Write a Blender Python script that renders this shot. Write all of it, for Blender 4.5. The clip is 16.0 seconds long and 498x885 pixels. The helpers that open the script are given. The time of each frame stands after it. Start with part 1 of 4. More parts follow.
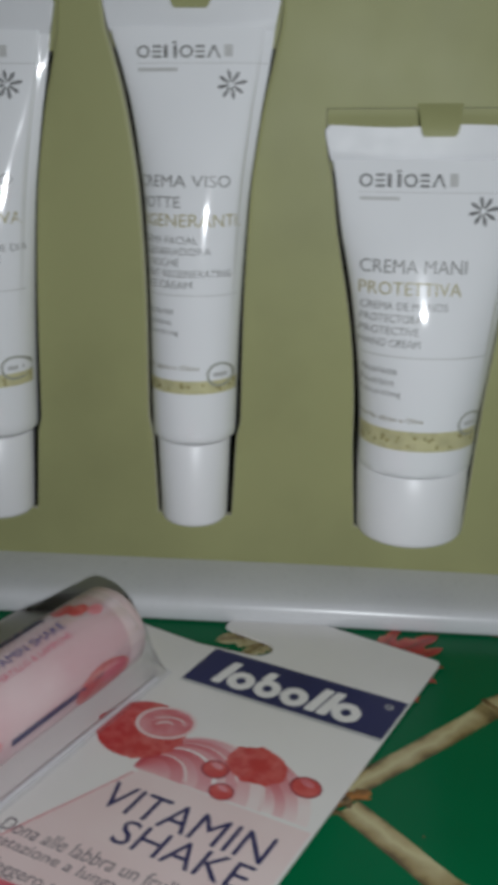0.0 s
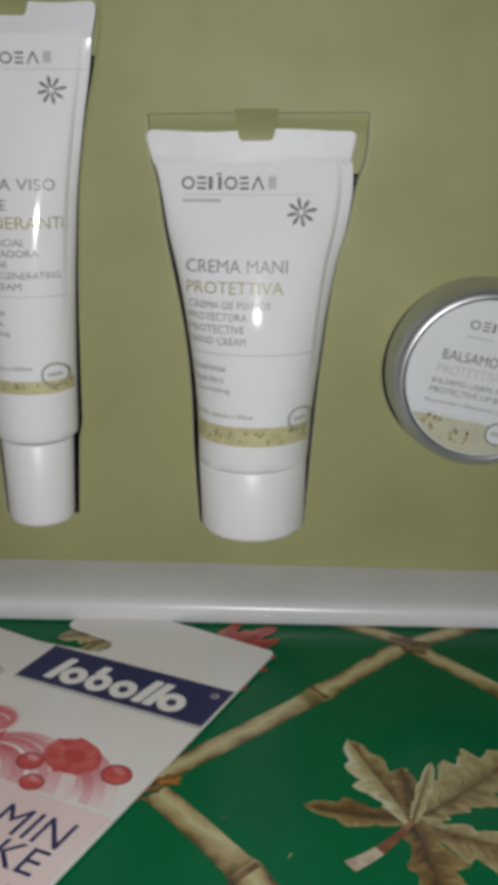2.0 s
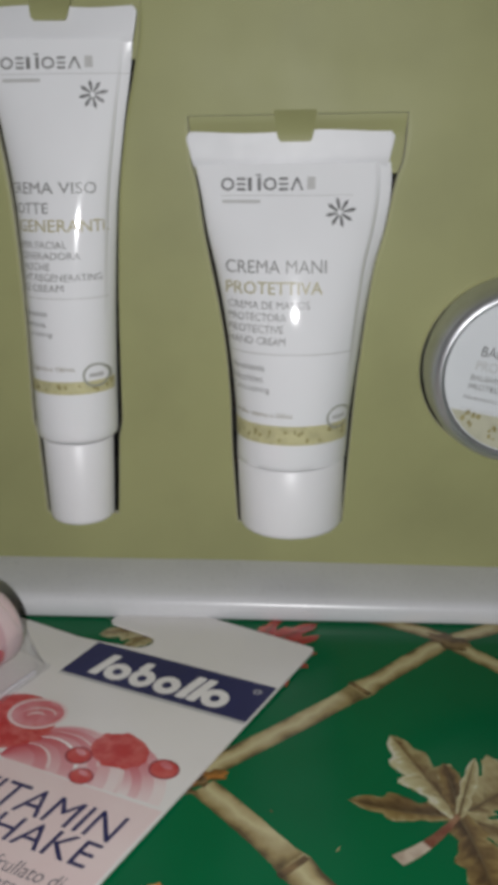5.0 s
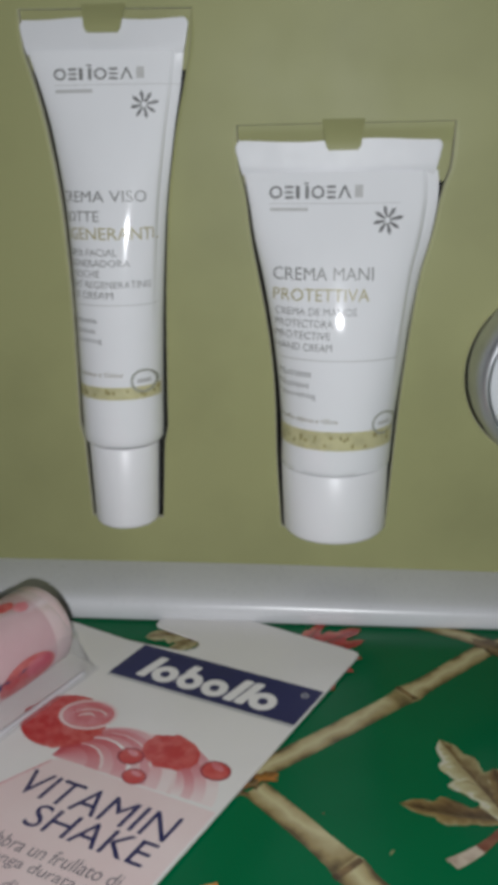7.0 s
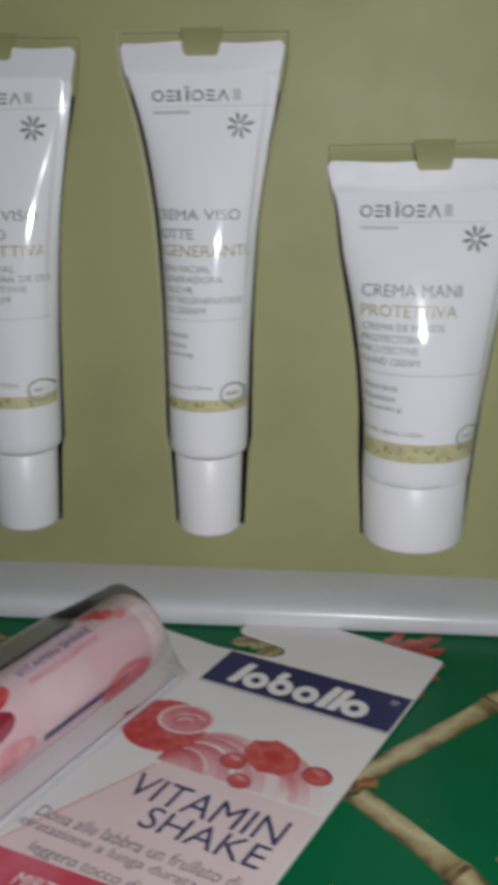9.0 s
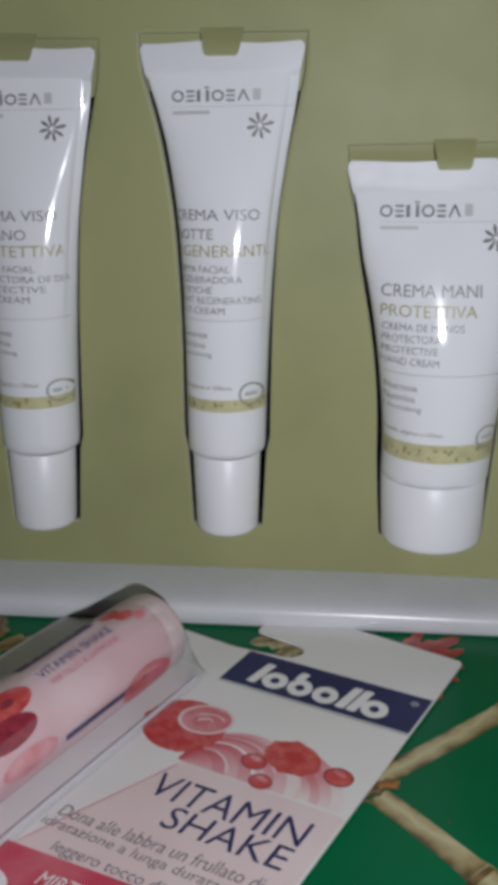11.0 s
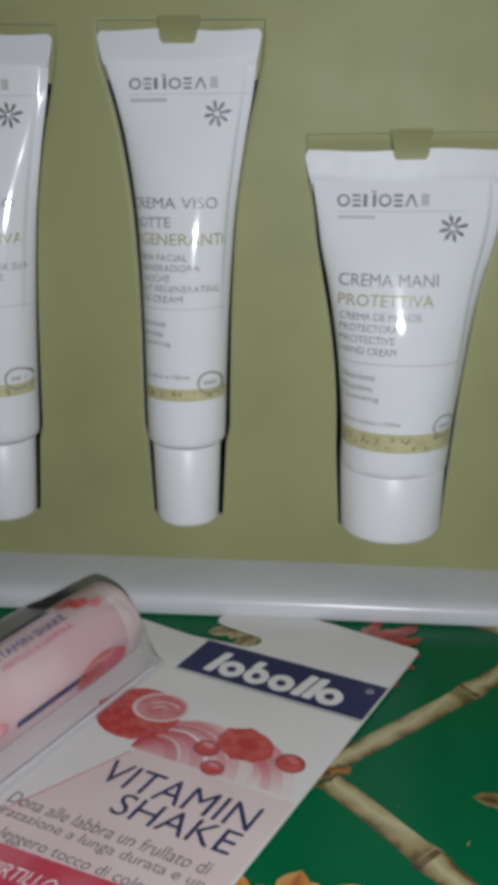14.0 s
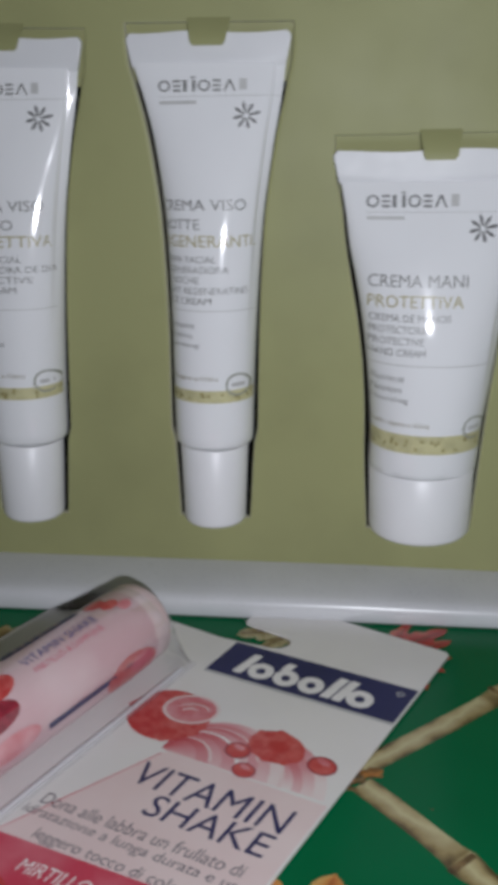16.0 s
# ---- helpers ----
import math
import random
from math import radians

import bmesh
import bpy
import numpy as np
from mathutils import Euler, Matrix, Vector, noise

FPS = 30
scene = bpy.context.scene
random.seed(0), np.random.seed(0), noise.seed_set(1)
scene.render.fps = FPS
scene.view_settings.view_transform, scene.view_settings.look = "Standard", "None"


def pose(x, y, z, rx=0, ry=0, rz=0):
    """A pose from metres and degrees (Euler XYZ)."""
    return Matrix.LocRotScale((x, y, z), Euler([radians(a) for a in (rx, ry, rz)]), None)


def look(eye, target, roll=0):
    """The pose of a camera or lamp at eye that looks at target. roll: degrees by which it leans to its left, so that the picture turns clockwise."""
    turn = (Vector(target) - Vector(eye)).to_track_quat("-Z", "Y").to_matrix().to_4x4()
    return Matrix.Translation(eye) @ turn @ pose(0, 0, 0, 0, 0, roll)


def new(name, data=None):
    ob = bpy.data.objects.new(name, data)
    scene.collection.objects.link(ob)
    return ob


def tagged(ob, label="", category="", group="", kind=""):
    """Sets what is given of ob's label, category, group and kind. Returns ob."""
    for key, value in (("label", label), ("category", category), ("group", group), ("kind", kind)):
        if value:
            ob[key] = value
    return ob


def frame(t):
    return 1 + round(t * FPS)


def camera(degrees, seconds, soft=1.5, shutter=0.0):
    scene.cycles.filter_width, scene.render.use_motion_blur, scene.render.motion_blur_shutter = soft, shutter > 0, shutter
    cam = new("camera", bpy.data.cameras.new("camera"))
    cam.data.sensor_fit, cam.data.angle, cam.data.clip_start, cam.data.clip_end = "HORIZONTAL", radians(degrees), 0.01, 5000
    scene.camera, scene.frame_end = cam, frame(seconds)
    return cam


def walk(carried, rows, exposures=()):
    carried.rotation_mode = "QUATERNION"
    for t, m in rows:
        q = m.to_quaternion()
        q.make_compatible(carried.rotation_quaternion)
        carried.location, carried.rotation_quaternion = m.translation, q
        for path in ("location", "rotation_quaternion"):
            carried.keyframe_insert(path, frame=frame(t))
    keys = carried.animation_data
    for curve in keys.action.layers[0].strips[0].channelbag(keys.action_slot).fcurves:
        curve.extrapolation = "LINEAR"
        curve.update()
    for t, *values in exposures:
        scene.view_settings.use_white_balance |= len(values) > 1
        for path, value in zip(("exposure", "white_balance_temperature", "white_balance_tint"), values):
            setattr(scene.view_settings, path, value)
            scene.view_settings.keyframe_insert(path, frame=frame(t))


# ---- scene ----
cam = camera(31.25, 16.0, soft=6.5, shutter=0.5)
# seconds, eye, target, roll
PATH = [
    (0, (0.00004, -0.17430, 0.10779), (-0.08244, 0.76172, -0.23436), 0.212),
    (0.5, (0.01170, -0.17602, 0.10578), (-0.06047, 0.76535, -0.22377), -0.187),
    (1, (0.01936, -0.17650, 0.10505), (-0.03866, 0.76722, -0.22057), -0.261),
    (1.5, (0.02251, -0.17736, 0.10511), (-0.01784, 0.76750, -0.21987), 0.139),
    (2, (0.02598, -0.17771, 0.10549), (-0.00499, 0.76716, -0.22050), 0.165),
    (2.5, (0.02844, -0.17790, 0.10608), (0.00877, 0.76672, -0.22148), 0.404),
    (3, (0.03017, -0.17803, 0.10477), (0.00886, 0.76855, -0.21698), 0.121),
    (3.5, (0.02995, -0.17781, 0.10687), (-0.00343, 0.76471, -0.22563), -0.187),
    (4, (0.02588, -0.17839, 0.10558), (-0.01154, 0.76607, -0.22091), -0.200),
    (4.5, (0.02334, -0.17864, 0.10584), (-0.02351, 0.76509, -0.22155), -0.454),
    (5, (0.02193, -0.17938, 0.10659), (-0.03199, 0.76306, -0.22342), -0.565),
    (7.3, (0.01626, -0.18243, 0.10717), (-0.06123, 0.76160, -0.21343), -0.785),
    (7.5, (0.01805, -0.18364, 0.10595), (-0.05131, 0.76384, -0.20625), -0.818),
    (8, (0.02154, -0.18435, 0.10822), (-0.02472, 0.76275, -0.20936), -0.601),
    (8.5, (0.01532, -0.18535, 0.10976), (-0.05487, 0.75926, -0.21085), -0.907),
    (9, (0.00093, -0.18617, 0.11243), (-0.09373, 0.75365, -0.21587), -0.753),
    (9.2, (-0.00203, -0.18594, 0.11591), (-0.10971, 0.74741, -0.22654), -0.996),
    (11.5, (-0.00100, -0.18630, 0.11184), (-0.10392, 0.75295, -0.21560), -0.857),
    (12, (0.00023, -0.18644, 0.11117), (-0.10299, 0.75315, -0.21517), -0.823),
    (12.5, (0.00059, -0.18648, 0.11118), (-0.10007, 0.75273, -0.21709), -0.773),
    (13, (0.00114, -0.18651, 0.11119), (-0.09651, 0.75233, -0.21902), -0.640),
    (13.5, (0.00230, -0.18648, 0.11104), (-0.08985, 0.75256, -0.22019), -0.535),
    (14, (0.00398, -0.18652, 0.11037), (-0.08018, 0.75377, -0.21944), -0.389),
    (14.5, (0.00472, -0.18660, 0.10963), (-0.06480, 0.75581, -0.21752), -0.071),
    (15, (0.00676, -0.18657, 0.10888), (-0.05914, 0.75745, -0.21437), -0.183),
    (15.5, (0.00661, -0.18654, 0.10927), (-0.07306, 0.75626, -0.21442), -0.671),
    (16, (0.00142, -0.18655, 0.11032), (-0.10206, 0.75253, -0.21745), -0.825),
]
walk(cam, [(t, look(eye, target, roll)) for t, eye, target, roll in PATH],
     exposures=[(0.0, -0.20, 5950, 9), (0.6, -0.10, 6050, 10), (1.2, 0.0, 6150, 11), (2.0, -0.04, 6320, 12), (3.5, 0.0, 6380, 13), (5.0, 0.0, 6250, 13), (7.5, 0.0, 6050, 11), (8.5, -0.02, 6150, 12), (9.2, -0.05, 6020, 15), (12.5, -0.04, 5900, 13), (14.5, -0.06, 5970, 11), (15.5, -0.06, 6000, 11), (16.0, -0.06, 5900, 14)])

# ---- light: the small torch of the phone beside the lens, in a dim closed room ----
TORCH = (0.0230, -0.222, 0.1110)
torch = bpy.data.lights.new("torch", "AREA")
torch.shape, torch.size, torch.energy, torch.color = "DISK", 0.0050, 0.384, (1.0, 0.985, 0.95)
torch_ob = new("torch", torch)
torch_ob.matrix_world = look(TORCH, (0.025, 0.0, 0.075))
world = bpy.data.worlds.new("room_air")
world.use_nodes = True
world.node_tree.nodes["Background"].inputs[0].default_value = (0.5, 0.48, 0.45, 1)
world.node_tree.nodes["Background"].inputs[1].default_value = 0.010
scene.world = world
scene.view_settings.exposure = 0.0

MM = 0.001


# ---- materials ----
def mat(name, base, rough=0.5, metal=0.0, vary=0.06, scale=120.0, fine=1500.0, bump=0.05, spec=0.5, coat=0.0, tint=None, wave=0.0, wave_scale=25.0):
    """A procedural surface: base colour varied at two scales, roughness variation and fine relief."""
    m = bpy.data.materials.new(name)
    m.use_nodes = True
    nt = m.node_tree
    bs = nt.nodes["Principled BSDF"]
    tc = nt.nodes.new("ShaderNodeTexCoord")
    n1, n2 = nt.nodes.new("ShaderNodeTexNoise"), nt.nodes.new("ShaderNodeTexNoise")
    n1.inputs["Scale"].default_value, n1.inputs["Detail"].default_value = scale, 4
    n2.inputs["Scale"].default_value, n2.inputs["Detail"].default_value = fine, 3
    for n in (n1, n2):
        nt.links.new(tc.outputs["Object"], n.inputs["Vector"])
    mix = nt.nodes.new("ShaderNodeMix")
    mix.data_type = "RGBA"
    other = tint or tuple(max(0.0, c * (1 - 3 * vary)) for c in base)
    mix.inputs[6].default_value, mix.inputs[7].default_value = (*base, 1), (*other, 1)
    ramp = nt.nodes.new("ShaderNodeMapRange")
    ramp.inputs[1].default_value, ramp.inputs[2].default_value = 0.42, 0.72
    nt.links.new(n1.outputs["Fac"], ramp.inputs[0])
    nt.links.new(ramp.outputs[0], mix.inputs[0])
    nt.links.new(mix.outputs[2], bs.inputs["Base Color"])
    rr = nt.nodes.new("ShaderNodeMapRange")
    rr.inputs[3].default_value, rr.inputs[4].default_value = rough * 0.85, rough * 1.2
    nt.links.new(n2.outputs["Fac"], rr.inputs[0])
    nt.links.new(rr.outputs[0], bs.inputs["Roughness"])
    bp = nt.nodes.new("ShaderNodeBump")
    bp.inputs["Strength"].default_value, bp.inputs["Distance"].default_value = bump, 0.0003
    nt.links.new(n2.outputs["Fac"], bp.inputs["Height"])
    nt.links.new(bp.outputs[0], bs.inputs["Normal"])
    if wave:
        n3, b3 = nt.nodes.new("ShaderNodeTexNoise"), nt.nodes.new("ShaderNodeBump")
        n3.inputs["Scale"].default_value, n3.inputs["Detail"].default_value = wave_scale, 1
        b3.inputs["Strength"].default_value, b3.inputs["Distance"].default_value = 1.0, wave * MM
        nt.links.new(tc.outputs["Object"], n3.inputs["Vector"])
        nt.links.new(n3.outputs["Fac"], b3.inputs["Height"])
        nt.links.new(bp.outputs[0], b3.inputs["Normal"])
        nt.links.new(b3.outputs[0], bs.inputs["Normal"])
    bs.inputs["Metallic"].default_value = metal
    bs.inputs["Specular IOR Level"].default_value = spec
    bs.inputs["Coat Weight"].default_value, bs.inputs["Coat Roughness"].default_value = coat, 0.12
    return m


def print_mat(name, stops, noise_scale=220.0, rough=0.3, amount=0.25):
    """A printed motif: colour stops across the shape (UV y), broken up by noise."""
    m = bpy.data.materials.new(name)
    m.use_nodes = True
    nt = m.node_tree
    bs = nt.nodes["Principled BSDF"]
    uv, sep = nt.nodes.new("ShaderNodeUVMap"), nt.nodes.new("ShaderNodeSeparateXYZ")
    nt.links.new(uv.outputs[0], sep.inputs[0])
    tc, no = nt.nodes.new("ShaderNodeTexCoord"), nt.nodes.new("ShaderNodeTexNoise")
    no.inputs["Scale"].default_value, no.inputs["Detail"].default_value = noise_scale, 5
    nt.links.new(tc.outputs["Object"], no.inputs["Vector"])
    sub, mul, add = (nt.nodes.new("ShaderNodeMath") for _ in range(3))
    sub.operation, mul.operation, add.operation = "SUBTRACT", "MULTIPLY", "ADD"
    sub.inputs[1].default_value, mul.inputs[1].default_value = 0.5, amount * 2
    nt.links.new(no.outputs["Fac"], sub.inputs[0])
    nt.links.new(sub.outputs[0], mul.inputs[0])
    nt.links.new(mul.outputs[0], add.inputs[0])
    nt.links.new(sep.outputs["Y"], add.inputs[1])
    cr = nt.nodes.new("ShaderNodeValToRGB")
    while len(cr.color_ramp.elements) < len(stops):
        cr.color_ramp.elements.new(0.5)
    for e, (p, c) in zip(cr.color_ramp.elements, stops):
        e.position, e.color = p, (*c, 1)
    nt.links.new(add.outputs[0], cr.inputs[0])
    nt.links.new(cr.outputs[0], bs.inputs["Base Color"])
    bs.inputs["Roughness"].default_value = rough
    return m


OLIVE = mat("olive_card", (0.308, 0.313, 0.147), rough=0.46, vary=0.04, scale=40, fine=70, bump=0.02, spec=0.20, wave=0.9, wave_scale=16)
CORE = mat("raw_card_core", (0.45, 0.44, 0.33), rough=0.8, vary=0.06, scale=300)
BOX_WHITE = mat("white_box_paper", (0.60, 0.605, 0.615), rough=0.28, vary=0.02, scale=60, bump=0.004, wave=0.25, wave_scale=30)
# near-black colour stands for the shade inside the white box
INSIDE_SHADE = mat("box_inside_shade", (0.012, 0.012, 0.011), rough=0.9, vary=0.05)
TUBE = mat("white_tube_plastic", (0.79, 0.795, 0.81), rough=0.085, vary=0.012, scale=50, fine=500, bump=0.004, spec=0.5, wave=0.35, wave_scale=55)
CRIMP = mat("ribbed_tube_plastic", (0.67, 0.675, 0.69), rough=0.42, vary=0.02, scale=60, fine=400, bump=0.01, spec=0.35, wave=0.2, wave_scale=110)
CAP = mat("white_cap_plastic", (0.80, 0.80, 0.81), rough=0.38, vary=0.012, scale=60, bump=0.02)
INK = mat("dark_grey_ink", (0.13, 0.13, 0.13), rough=0.4, vary=0.05)
INK_TEXT = mat("dark_text_ink", (0.16, 0.14, 0.16), rough=0.4, vary=0.05)
INK_SOFT = mat("grey_ink", (0.19, 0.19, 0.185), rough=0.4, vary=0.05)
INK_RING = mat("faded_ring_ink", (0.34, 0.35, 0.30), rough=0.4, vary=0.1)
INK_PALE = mat("pale_grey_ink", (0.50, 0.50, 0.49), rough=0.4, vary=0.05)
GOLD_DARK = mat("dark_gold_ink", (0.22, 0.19, 0.10), rough=0.4, vary=0.05)
GOLD = mat("gold_green_ink", (0.35, 0.31, 0.13), rough=0.4, vary=0.05)
BAND = mat("gold_green_band", (0.56, 0.53, 0.30), rough=0.35, vary=0.08, scale=400)
BAND_PALE = mat("pale_olive_band", (0.50, 0.49, 0.37), rough=0.35, vary=0.05, scale=300)
BAND_DARK = mat("olive_sprig_ink", (0.34, 0.29, 0.12), rough=0.4, vary=0.1, scale=700)
TIN = mat("brushed_aluminium", (0.60, 0.61, 0.63), rough=0.40, metal=0.9, vary=0.03, scale=200, fine=2500, bump=0.03)
STICKER = mat("tin_sticker", (0.66, 0.68, 0.70), rough=0.4, vary=0.01, bump=0.02)
CARD = mat("white_coated_card", (0.73, 0.71, 0.685), rough=0.3, vary=0.02, scale=40, bump=0.004, coat=0.2, wave=0.4, wave_scale=25)
NAVY = mat("navy_ink", (0.008, 0.010, 0.085), rough=0.4, vary=0.04)
LOGO_WHITE = mat("white_ink", (0.78, 0.76, 0.74), rough=0.35, vary=0.02)
PINK = mat("pale_pink_ink", (0.70, 0.56, 0.545), rough=0.3, vary=0.05, scale=50, tint=(0.73, 0.62, 0.60))
PINK_MID = mat("pink_ink", (0.56, 0.15, 0.17), rough=0.3, vary=0.1, scale=170, tint=(0.68, 0.36, 0.38))
SWIRL_RED = mat("swirl_red_ink", (0.54, 0.10, 0.12), rough=0.3, vary=0.2, scale=140, tint=(0.62, 0.26, 0.28))
CRIMSON = mat("crimson_ink", (0.52, 0.045, 0.085), rough=0.3, vary=0.12, scale=90, tint=(0.60, 0.16, 0.2))
RED = mat("raspberry_ink", (0.46, 0.035, 0.035), rough=0.3, vary=0.15, scale=420, tint=(0.58, 0.14, 0.13))
DRUPE = mat("drupelet_ink", (0.50, 0.055, 0.052), rough=0.3, vary=0.15, scale=420, tint=(0.57, 0.12, 0.11))
RED_DARK = mat("dark_berry_ink", (0.30, 0.03, 0.05), rough=0.3, vary=0.15, scale=500)
STICK = mat("pink_lipstick_sleeve", (0.56, 0.36, 0.375), rough=0.3, vary=0.08, scale=45, tint=(0.63, 0.48, 0.485))
STICK_CAP = mat("pale_lipstick_end", (0.72, 0.56, 0.56), rough=0.3, vary=0.03)
INK_BLUE = mat("blue_ink", (0.03, 0.04, 0.20), rough=0.4, vary=0.05)
INK_ROSE = mat("rose_ink", (0.50, 0.10, 0.16), rough=0.4, vary=0.05)
CLOTH = mat("green_oilcloth", (0.0008, 0.120, 0.041), rough=0.17, vary=0.05, scale=22, fine=260, bump=0.02, spec=0.14, tint=(0.0008, 0.100, 0.034), wave=0.8, wave_scale=14)
CANE = print_mat("bamboo_print", [(0.0, (0.09, 0.062, 0.022)), (0.16, (0.27, 0.205, 0.085)), (0.5, (0.49, 0.44, 0.245)), (0.8, (0.36, 0.295, 0.135)), (1.0, (0.08, 0.052, 0.02))], 240, 0.22, 0.30)
CANE_NODE = print_mat("bamboo_node_print", [(0.0, (0.05, 0.03, 0.01)), (0.5, (0.21, 0.135, 0.055)), (1.0, (0.06, 0.035, 0.012))], 400, 0.22, 0.4)
TIE = print_mat("orange_tie_print", [(0.0, (0.10, 0.04, 0.01)), (0.5, (0.42, 0.17, 0.03)), (1.0, (0.10, 0.05, 0.01))], 350, 0.22, 0.5)
LEAF_TAN = print_mat("tan_leaf_print", [(0.0, (0.045, 0.024, 0.010)), (0.2, (0.13, 0.082, 0.030)), (0.45, (0.25, 0.195, 0.085)), (0.72, (0.36, 0.315, 0.155)), (0.9, (0.46, 0.425, 0.25)), (1.0, (0.56, 0.54, 0.43))], 420, 0.22, 0.30)
LEAF_BROWN = print_mat("brown_leaf_print", [(0.0, (0.035, 0.018, 0.008)), (0.3, (0.10, 0.058, 0.02)), (0.6, (0.22, 0.15, 0.05)), (0.85, (0.31, 0.25, 0.11)), (1.0, (0.48, 0.44, 0.33))], 420, 0.22, 0.30)
LEAF_RED = print_mat("red_leaf_print", [(0.0, (0.16, 0.01, 0.01)), (0.6, (0.38, 0.035, 0.025)), (1.0, (0.45, 0.11, 0.05))], 200, 0.22, 0.35)
SWIRL = print_mat("swirl_print", [(0.0, (0.44, 0.035, 0.06)), (0.3, (0.54, 0.13, 0.15)), (0.6, (0.62, 0.30, 0.32)), (0.85, (0.70, 0.52, 0.52)), (1.0, (0.73, 0.64, 0.62))], 160, 0.3, 0.10)
LEAF_ORANGE = print_mat("orange_leaf_print", [(0.0, (0.30, 0.06, 0.015)), (0.5, (0.52, 0.22, 0.05)), (1.0, (0.56, 0.42, 0.14))], 160, 0.22, 0.4)
VEIN = mat("leaf_vein_ink", (0.125, 0.085, 0.035), rough=0.25, vary=0.1)
STEM_RED = mat("red_brown_stem_ink", (0.17, 0.055, 0.03), rough=0.25, vary=0.25, scale=260, tint=(0.30, 0.17, 0.09))
STEM_PALE = mat("pale_stem_ink", (0.50, 0.42, 0.33), rough=0.25, vary=0.3, scale=260, tint=(0.16, 0.09, 0.05))
WALL = mat("wall_paint", (0.55, 0.52, 0.47), rough=0.8, vary=0.03, scale=3, fine=60)
WOOD = mat("table_wood", (0.22, 0.13, 0.07), rough=0.45, vary=0.15, scale=8, fine=90)
FLOOR = mat("floor_tile", (0.35, 0.30, 0.25), rough=0.4, vary=0.08, scale=4, fine=60)


def clear_plastic(name, haze_colour, haze_share):
    m = bpy.data.materials.new(name)
    m.use_nodes = True
    nt = m.node_tree
    nt.nodes.remove(nt.nodes["Principled BSDF"])
    out = nt.nodes["Material Output"]
    tr, gl, fr, mx = (nt.nodes.new("ShaderNode" + k) for k in ("BsdfTransparent", "BsdfGlossy", "Fresnel", "MixShader"))
    tr.inputs[0].default_value = (0.96, 0.96, 0.96, 1)
    gl.inputs["Roughness"].default_value = 0.16
    fr.inputs[0].default_value = 1.3
    no, bp, tc = nt.nodes.new("ShaderNodeTexNoise"), nt.nodes.new("ShaderNodeBump"), nt.nodes.new("ShaderNodeTexCoord")
    no.inputs["Scale"].default_value = 90
    bp.inputs["Strength"].default_value, bp.inputs["Distance"].default_value = 0.25, 0.001
    nt.links.new(tc.outputs["Object"], no.inputs["Vector"])
    nt.links.new(no.outputs["Fac"], bp.inputs["Height"])
    nt.links.new(bp.outputs[0], gl.inputs["Normal"])
    weak = nt.nodes.new("ShaderNodeMath")
    weak.operation, weak.inputs[1].default_value = "MULTIPLY", 0.22
    nt.links.new(fr.outputs[0], weak.inputs[0])
    nt.links.new(weak.outputs[0], mx.inputs[0])
    nt.links.new(tr.outputs[0], mx.inputs[1])
    nt.links.new(gl.outputs[0], mx.inputs[2])
    haze, milky = nt.nodes.new("ShaderNodeBsdfDiffuse"), nt.nodes.new("ShaderNodeMixShader")
    haze.inputs[0].default_value, milky.inputs[0].default_value = haze_colour, haze_share
    nt.links.new(mx.outputs[0], milky.inputs[1])
    thin, both = nt.nodes.new("ShaderNodeBsdfTranslucent"), nt.nodes.new("ShaderNodeMixShader")
    thin.inputs[0].default_value, both.inputs[0].default_value = haze_colour, 0.5
    nt.links.new(haze.outputs[0], both.inputs[1])
    nt.links.new(thin.outputs[0], both.inputs[2])
    nt.links.new(both.outputs[0], milky.inputs[2])
    nt.links.new(milky.outputs[0], out.inputs[0])
    return m


CLEAR = clear_plastic("clear_blister_plastic", (0.66, 0.66, 0.66, 1), 0.14)
# mostly white: the highlight along the bead is put into its colour
BEAD = clear_plastic("glint_plastic_bead", (0.90, 0.90, 0.92, 1), 0.75)
# same plastic, with the shading of the bubble's side mixed in as grey
CLEAR_EDGE = clear_plastic("shaded_blister_plastic", (0.40, 0.40, 0.45, 1), 0.19)


# ---- mesh helpers; all lengths in millimetres ----
def mesh_of(name, verts, faces, uvs=None, smooth=False):
    me = bpy.data.meshes.new(name)
    me.from_pydata([(x * MM, y * MM, z * MM) for x, y, z in verts], [], faces)
    if uvs:
        layer = me.uv_layers.new(name="UVMap")
        for loop in me.loops:
            layer.data[loop.index].uv = uvs[loop.vertex_index]
    if smooth:
        me.polygons.foreach_set("use_smooth", [True] * len(me.polygons))
    me.update()
    return me


def put(name, me, material, parent=None, label="", smooth_angle=None):
    me.materials.clear()
    me.materials.append(material)
    ob = new(name, me)
    if parent:
        ob.parent = parent
    if smooth_angle:
        me.polygons.foreach_set("use_smooth", [True] * len(me.polygons))
        me.set_sharp_from_angle(angle=radians(smooth_angle))
    return tagged(ob, label)


def box_mesh(x0, x1, y0, y1, z0, z1, bevel=0.0, segments=2):
    bm = bmesh.new()
    bmesh.ops.create_cube(bm, size=1.0, matrix=Matrix.Translation(((x0 + x1) / 2 * MM, (y0 + y1) / 2 * MM, (z0 + z1) / 2 * MM)) @ Matrix.Diagonal(((x1 - x0) * MM, (y1 - y0) * MM, (z1 - z0) * MM, 1)))
    if bevel:
        bmesh.ops.bevel(bm, geom=bm.edges[:], offset=bevel * MM, segments=segments, affect="EDGES", profile=0.5)
    me = bpy.data.meshes.new("box")
    bm.to_mesh(me)
    bm.free()
    return me


